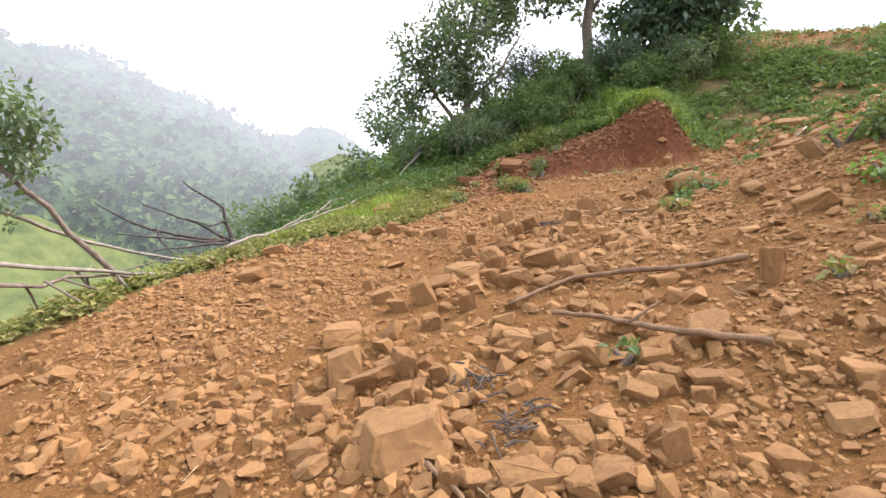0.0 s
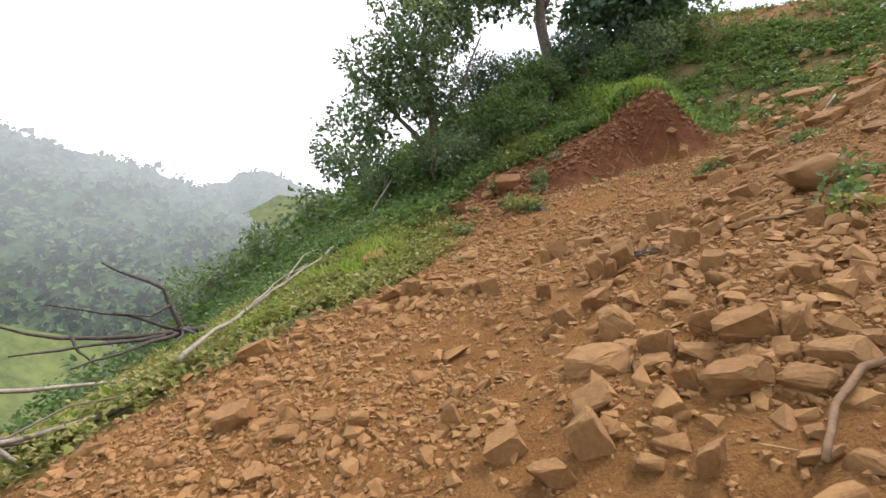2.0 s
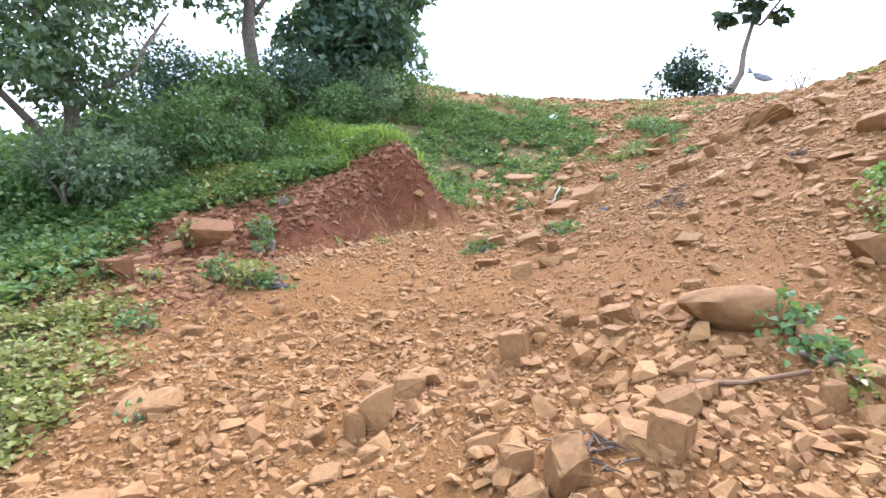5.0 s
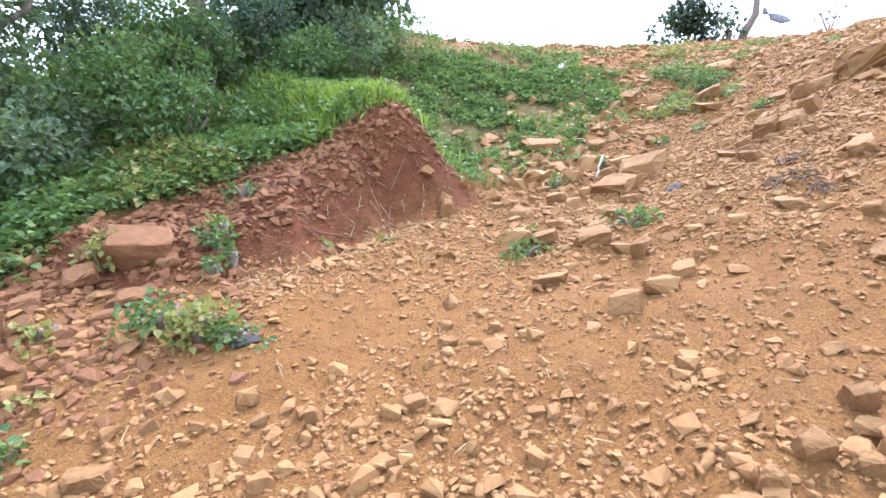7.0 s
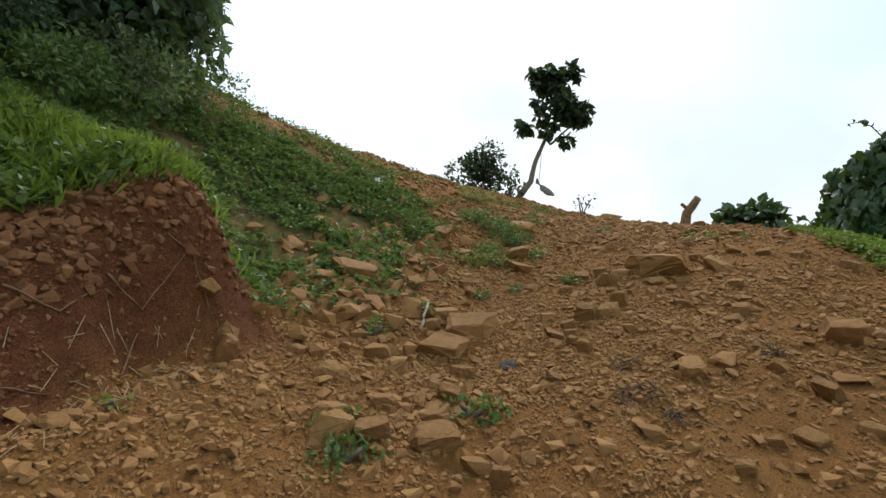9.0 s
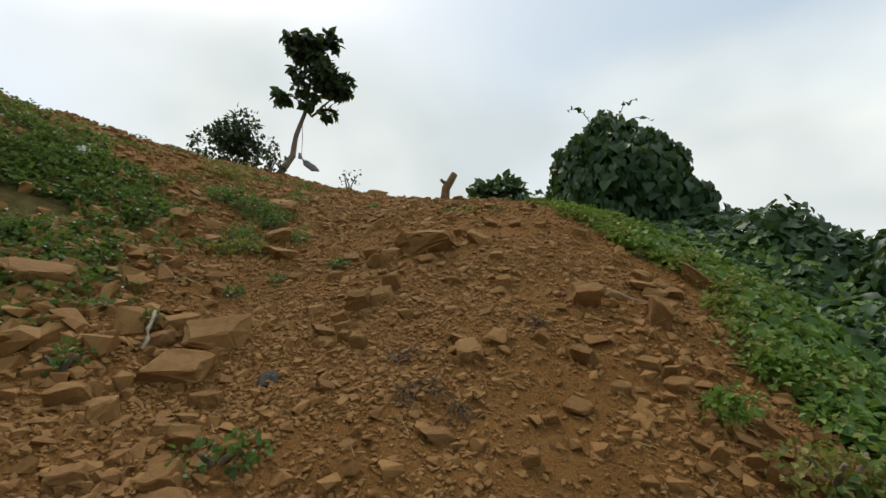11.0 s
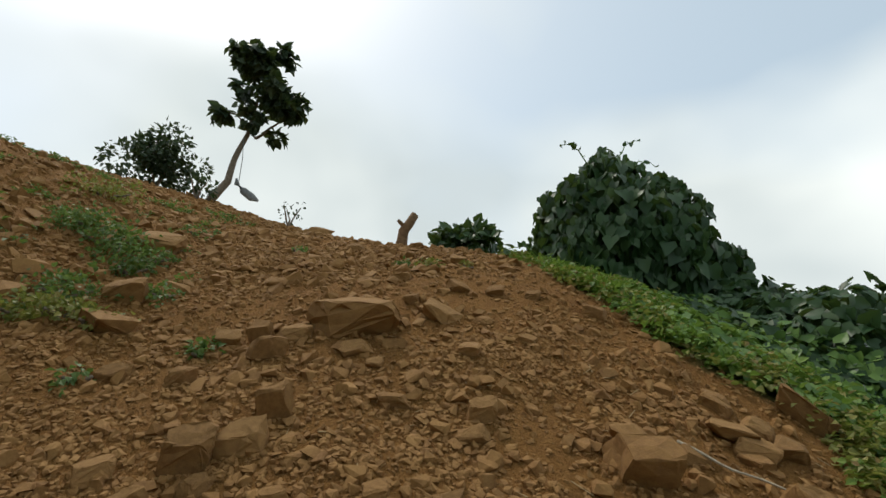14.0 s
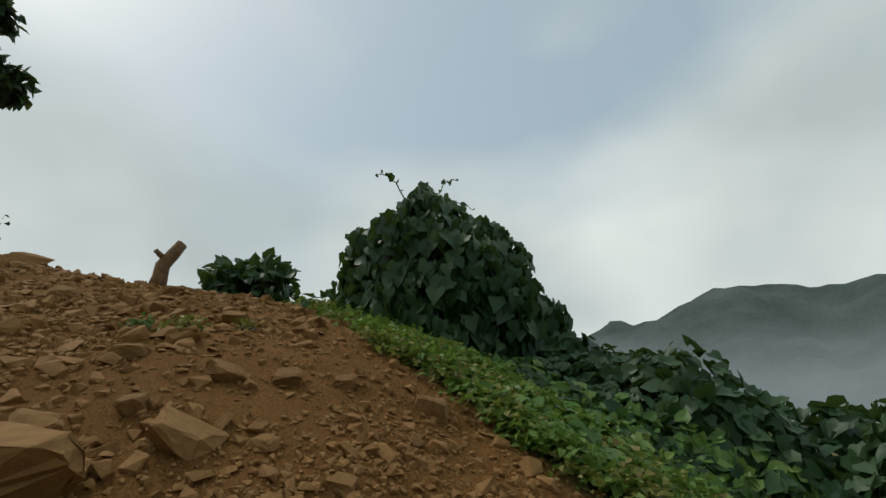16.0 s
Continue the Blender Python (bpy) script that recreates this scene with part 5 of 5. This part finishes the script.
def straw(count, seed, place, label):
    """Dry stalks and twigs lying about, too many to count."""
    rng = np.random.default_rng(seed)
    x, y = place(rng, count)
    pieces = []
    for k in range(count):
        a, l = rng.uniform(0, 6.28), rng.uniform(0.015, 0.06)
        ends = [(x[k] + q * l * math.cos(a), y[k] + q * l * math.sin(a)) for q in (-1, 1)]
        pieces.append(tube_arrays([(px, py, ground_z(px, py) + 0.006 + 0.025 * rng.random()) for px, py in ends], (0.003, 0.002), 4, k))
    v, f = joined(pieces)
    tagged(quick_mesh("dry_stalks", v, f, STRAW), label, "straw", kind="stuff")


def foot_of_bank(rng, n):
    x = rng.uniform(1.6, 4.2, n)
    return x, scarp_foot(x) + rng.normal(size=n) * 0.12


straw(170, 410, foot_of_bank, "dry stalks at the foot of the cut bank")
straw(420, 411, lambda rng, n: (rng.uniform(-2.2, 7, n), rng.uniform(1.5, 8.5, n)), "dry stalks strewn over the bare earth")

# plants standing alone on the earth
for k, (x, y, w, h, mat) in enumerate([(1.28, 8.97, 0.5, 0.28, LIGHT_HERB), (1.15, 9.25, 0.45, 0.3, HERB), (1.42, 8.8, 0.35, 0.2, HERB), (1.84, 10.0, 0.3, 0.3, HERB), (1.7, 9.75, 0.22, 0.22, HERB), (3.86, 8.25, 0.4, 0.2, HERB), (4.05, 8.4, 0.3, 0.22, LIGHT_HERB),
                                       (3.3, 9.55, 0.18, 0.1, LIGHT_HERB), (2.55, 4.9, 0.42, 0.16, HERB), (2.3, 4.7, 0.35, 0.12, HERB), (2.2, 4.5, 0.3, 0.14, LIGHT_HERB), (2.1, 2.5, 0.2, 0.13, LIGHT_HERB), (3.1, 3.4, 0.32, 0.22, FRESH_HERB), (2.65, 2.95, 0.18, 0.12, LIGHT_HERB),
                                       (0.93, 2.31, 0.22, 0.14, HERB), (5.6, 8.9, 0.35, 0.2, HERB), (6.3, 8.6, 0.25, 0.18, HERB), (4.73, 7.64, 0.4, 0.18, HERB), (3.97, 4.27, 0.6, 0.4, LIGHT_HERB), (7.2, 8.1, 0.3, 0.15, HERB), (8.3, 7.9, 0.4, 0.14, LIGHT_HERB), (9.6, 8.1, 0.5, 0.16, HERB), (1.1, 10.3, 0.4, 0.25, LIGHT_HERB), (0.6, 9.6, 0.3, 0.2, LIGHT_HERB), (9.0, 8.4, 0.7, 0.14, HERB), (8.6, 8.5, 0.6, 0.14, LIGHT_HERB), (10.3, 8.6, 0.8, 0.16, HERB), (7.6, 7.7, 0.3, 0.1, HERB), (8.9, 7.6, 0.35, 0.1, HERB), (11.5, 7.9, 0.5, 0.12, HERB), (3.58, 4.4, 0.5, 0.3, FRESH_HERB), (3.75, 4.15, 0.5, 0.35, HERB), (4.55, 4.45, 0.4, 0.2, FRESH_HERB), (-0.04, 7.36, 0.2, 0.1, HERB), (10.01, 8.08, 0.8, 0.14, HERB), (10.46, 7.98, 0.4, 0.12, HERB), (8.46, 8.18, 0.5, 0.13, LIGHT_HERB), (7.85, 7.0, 0.4, 0.08, HERB), (10.94, 6.48, 0.3, 0.12, HERB), (9.72, 4.8, 0.35, 0.1, LIGHT_HERB), (12.25, 9.38, 1.0, 0.16, LIGHT_HERB), (10.7, 8.9, 0.9, 0.16, HERB), (2.75, 9.75, 0.16, 0.1, LIGHT_HERB), (2.3, 10.35, 0.3, 0.25, HERB), (1.95, 10.1, 0.25, 0.3, FRESH_HERB), (1.9, 9.85, 0.2, 0.22, HERB), (-0.1, 9.0, 0.4, 0.2, LIGHT_HERB), (0.3, 8.7, 0.3, 0.16, HERB), (9.9, 5.2, 0.3, 0.1, HERB), (9.6, 4.4, 0.3, 0.1, LIGHT_HERB)]):
    bushes("plant", x, y, w, h, 200 + k, mat, (0.03, 0.065), 2400, "small leafy green weed growing from the earth", 7, "plant", LOBED)


def twig_heap(x, y, size, seed):
    """Charred twigs left on the earth, one mesh a twig."""
    top = thing("charred_twigs", x, y, ground_z(x, y))
    rng = np.random.default_rng(seed)
    for k in range(26):
        a = rng.uniform(0, 6.28)
        c = rng.normal(size=2) * size * 0.4
        l = size * rng.uniform(0.12, 0.35)
        p, q = (c[0] - l * math.cos(a), c[1] - l * math.sin(a)), (c[0] + l * math.cos(a), c[1] + l * math.sin(a))
        z0, z1 = ground_z(x + p[0], y + p[1]) - ground_z(x, y), ground_z(x + q[0], y + q[1]) - ground_z(x, y)
        v, f = tube_arrays(bent((*p, z0 + 0.01 + 0.05 * rng.random()), (*q, z1 + 0.01 + 0.05 * rng.random()), 0.01, 3, seed + k), (0.005, 0.005, 0.004, 0.003), 5, k)
        quick_mesh("twig", v, f, ASH, top)
    tagged(top, "small heap of charred black twigs on the earth", "twigs")


for k, (x, y, s) in enumerate([(0.18, 2.31, 0.2), (0.36, 1.88, 0.18), (5.55, 6.48, 0.16), (5.05, 6.46, 0.2), (5.76, 5.29, 0.15), (4.83, 6.2, 0.12), (1.15, 5.3, 0.2)]):
    twig_heap(x, y, s, 300 + 20 * k)


def scrap(name, x, y, size, mat, label, category, z=None, yaw=0.0, tall=0.25):
    """A crumpled bit of sheet, with thickness."""
    n = 9
    top = []
    for j in range(n):
        for i in range(n):
            u, v = i / (n - 1) - 0.5, j / (n - 1) - 0.5
            w = 1 - 0.5 * (u * u + v * v)
            px, py = u * size * w, v * size * 0.7 * w
            qx, qy = px * math.cos(yaw) - py * math.sin(yaw), px * math.sin(yaw) + py * math.cos(yaw)
            lump = tall * size * (0.5 + fbm(np.array([u * 5 + x]), np.array([v * 5 + y]), 8, 3)[0] * 1.6) * (1 - 2.6 * (u * u + v * v))
            top.append((qx, qy, max(lump, 0.004) + (0 if z else ground_z(x + qx, y + qy) - ground_z(x, y))))
    verts = top + [(a, b, c - 0.01) for a, b, c in top]
    m = n * n
    faces = []
    for j in range(n - 1):
        for i in range(n - 1):
            q = j * n + i
            faces += [(q, q + 1, q + n + 1, q + n), (m + q, m + q + n, m + q + n + 1, m + q + 1)]
    for i in range(n - 1):
        for a, b in ((i, i + 1), ((n - 1) * n + i + 1, (n - 1) * n + i), ((i + 1) * n, i * n), (i * n + n - 1, (i + 1) * n + n - 1)):
            faces.append((a, m + a, m + b, b))
    ob = link_mesh(name, verts, faces, mat, smooth=True)
    ob.location = (x, y, ground_z(x, y) + 0.01 if z is None else z)
    return tagged(ob, label, category)


BLACK = bark_material("dirty_black_plastic_and_shade", (0.02, 0.017, 0.013), (0.05, 0.043, 0.035))
WHITE = bark_material("dusty_white_plastic", (0.5, 0.5, 0.48), (0.78, 0.78, 0.76))
RAG = bark_material("faded_grey_cloth", (0.16, 0.17, 0.17), (0.3, 0.31, 0.31))
scrap("plastic_and_shade_scrap", 5.62, 7.5, 0.24, BLACK, "crumpled black plastic scrap on the earth", "litter")
# Added dark sheet that takes the place of shade in the weedy hollow.
scrap("plastic_and_shade_scrap", 1.45, 8.75, 0.2, BLACK, "dark sheet standing in for shade in the hollow under weeds", "litter")
scrap("plastic_and_shade_scrap", 10.48, 11.25, 0.3, WHITE, "white plastic scrap among gully plants", "litter", tall=0.5)


def hanging_rag():
    """A rag on a cord that hangs from the small tree."""
    x, y, z = 19.5, 8.6, ground_z(19.2, 9.2)
    top = thing("hanging_rag", x, y, z + 2.3)
    v, f = tube_arrays([(0, 0, 0), (0.02, -0.03, -0.7), (0, 0.0, -1.45)], (0.012, 0.012, 0.012), 5)
    quick_mesh("cord", v, f, RAG, top)
    line = [(0, 0.08, -1.38), (0, 0.05, -1.55), (0, -0.15, -1.75), (0, -0.42, -1.95), (0, -0.62, -2.05)]
    v, f = tube_arrays(line, (0.03, 0.09, 0.12, 0.13, 0.03), 8, 3)
    v[:, 0] *= 0.35
    quick_mesh("cloth", v, f, RAG, top, smooth=True)
    tagged(top, "faded grey rag hanging on a cord from the tree", "rag")


hanging_rag()
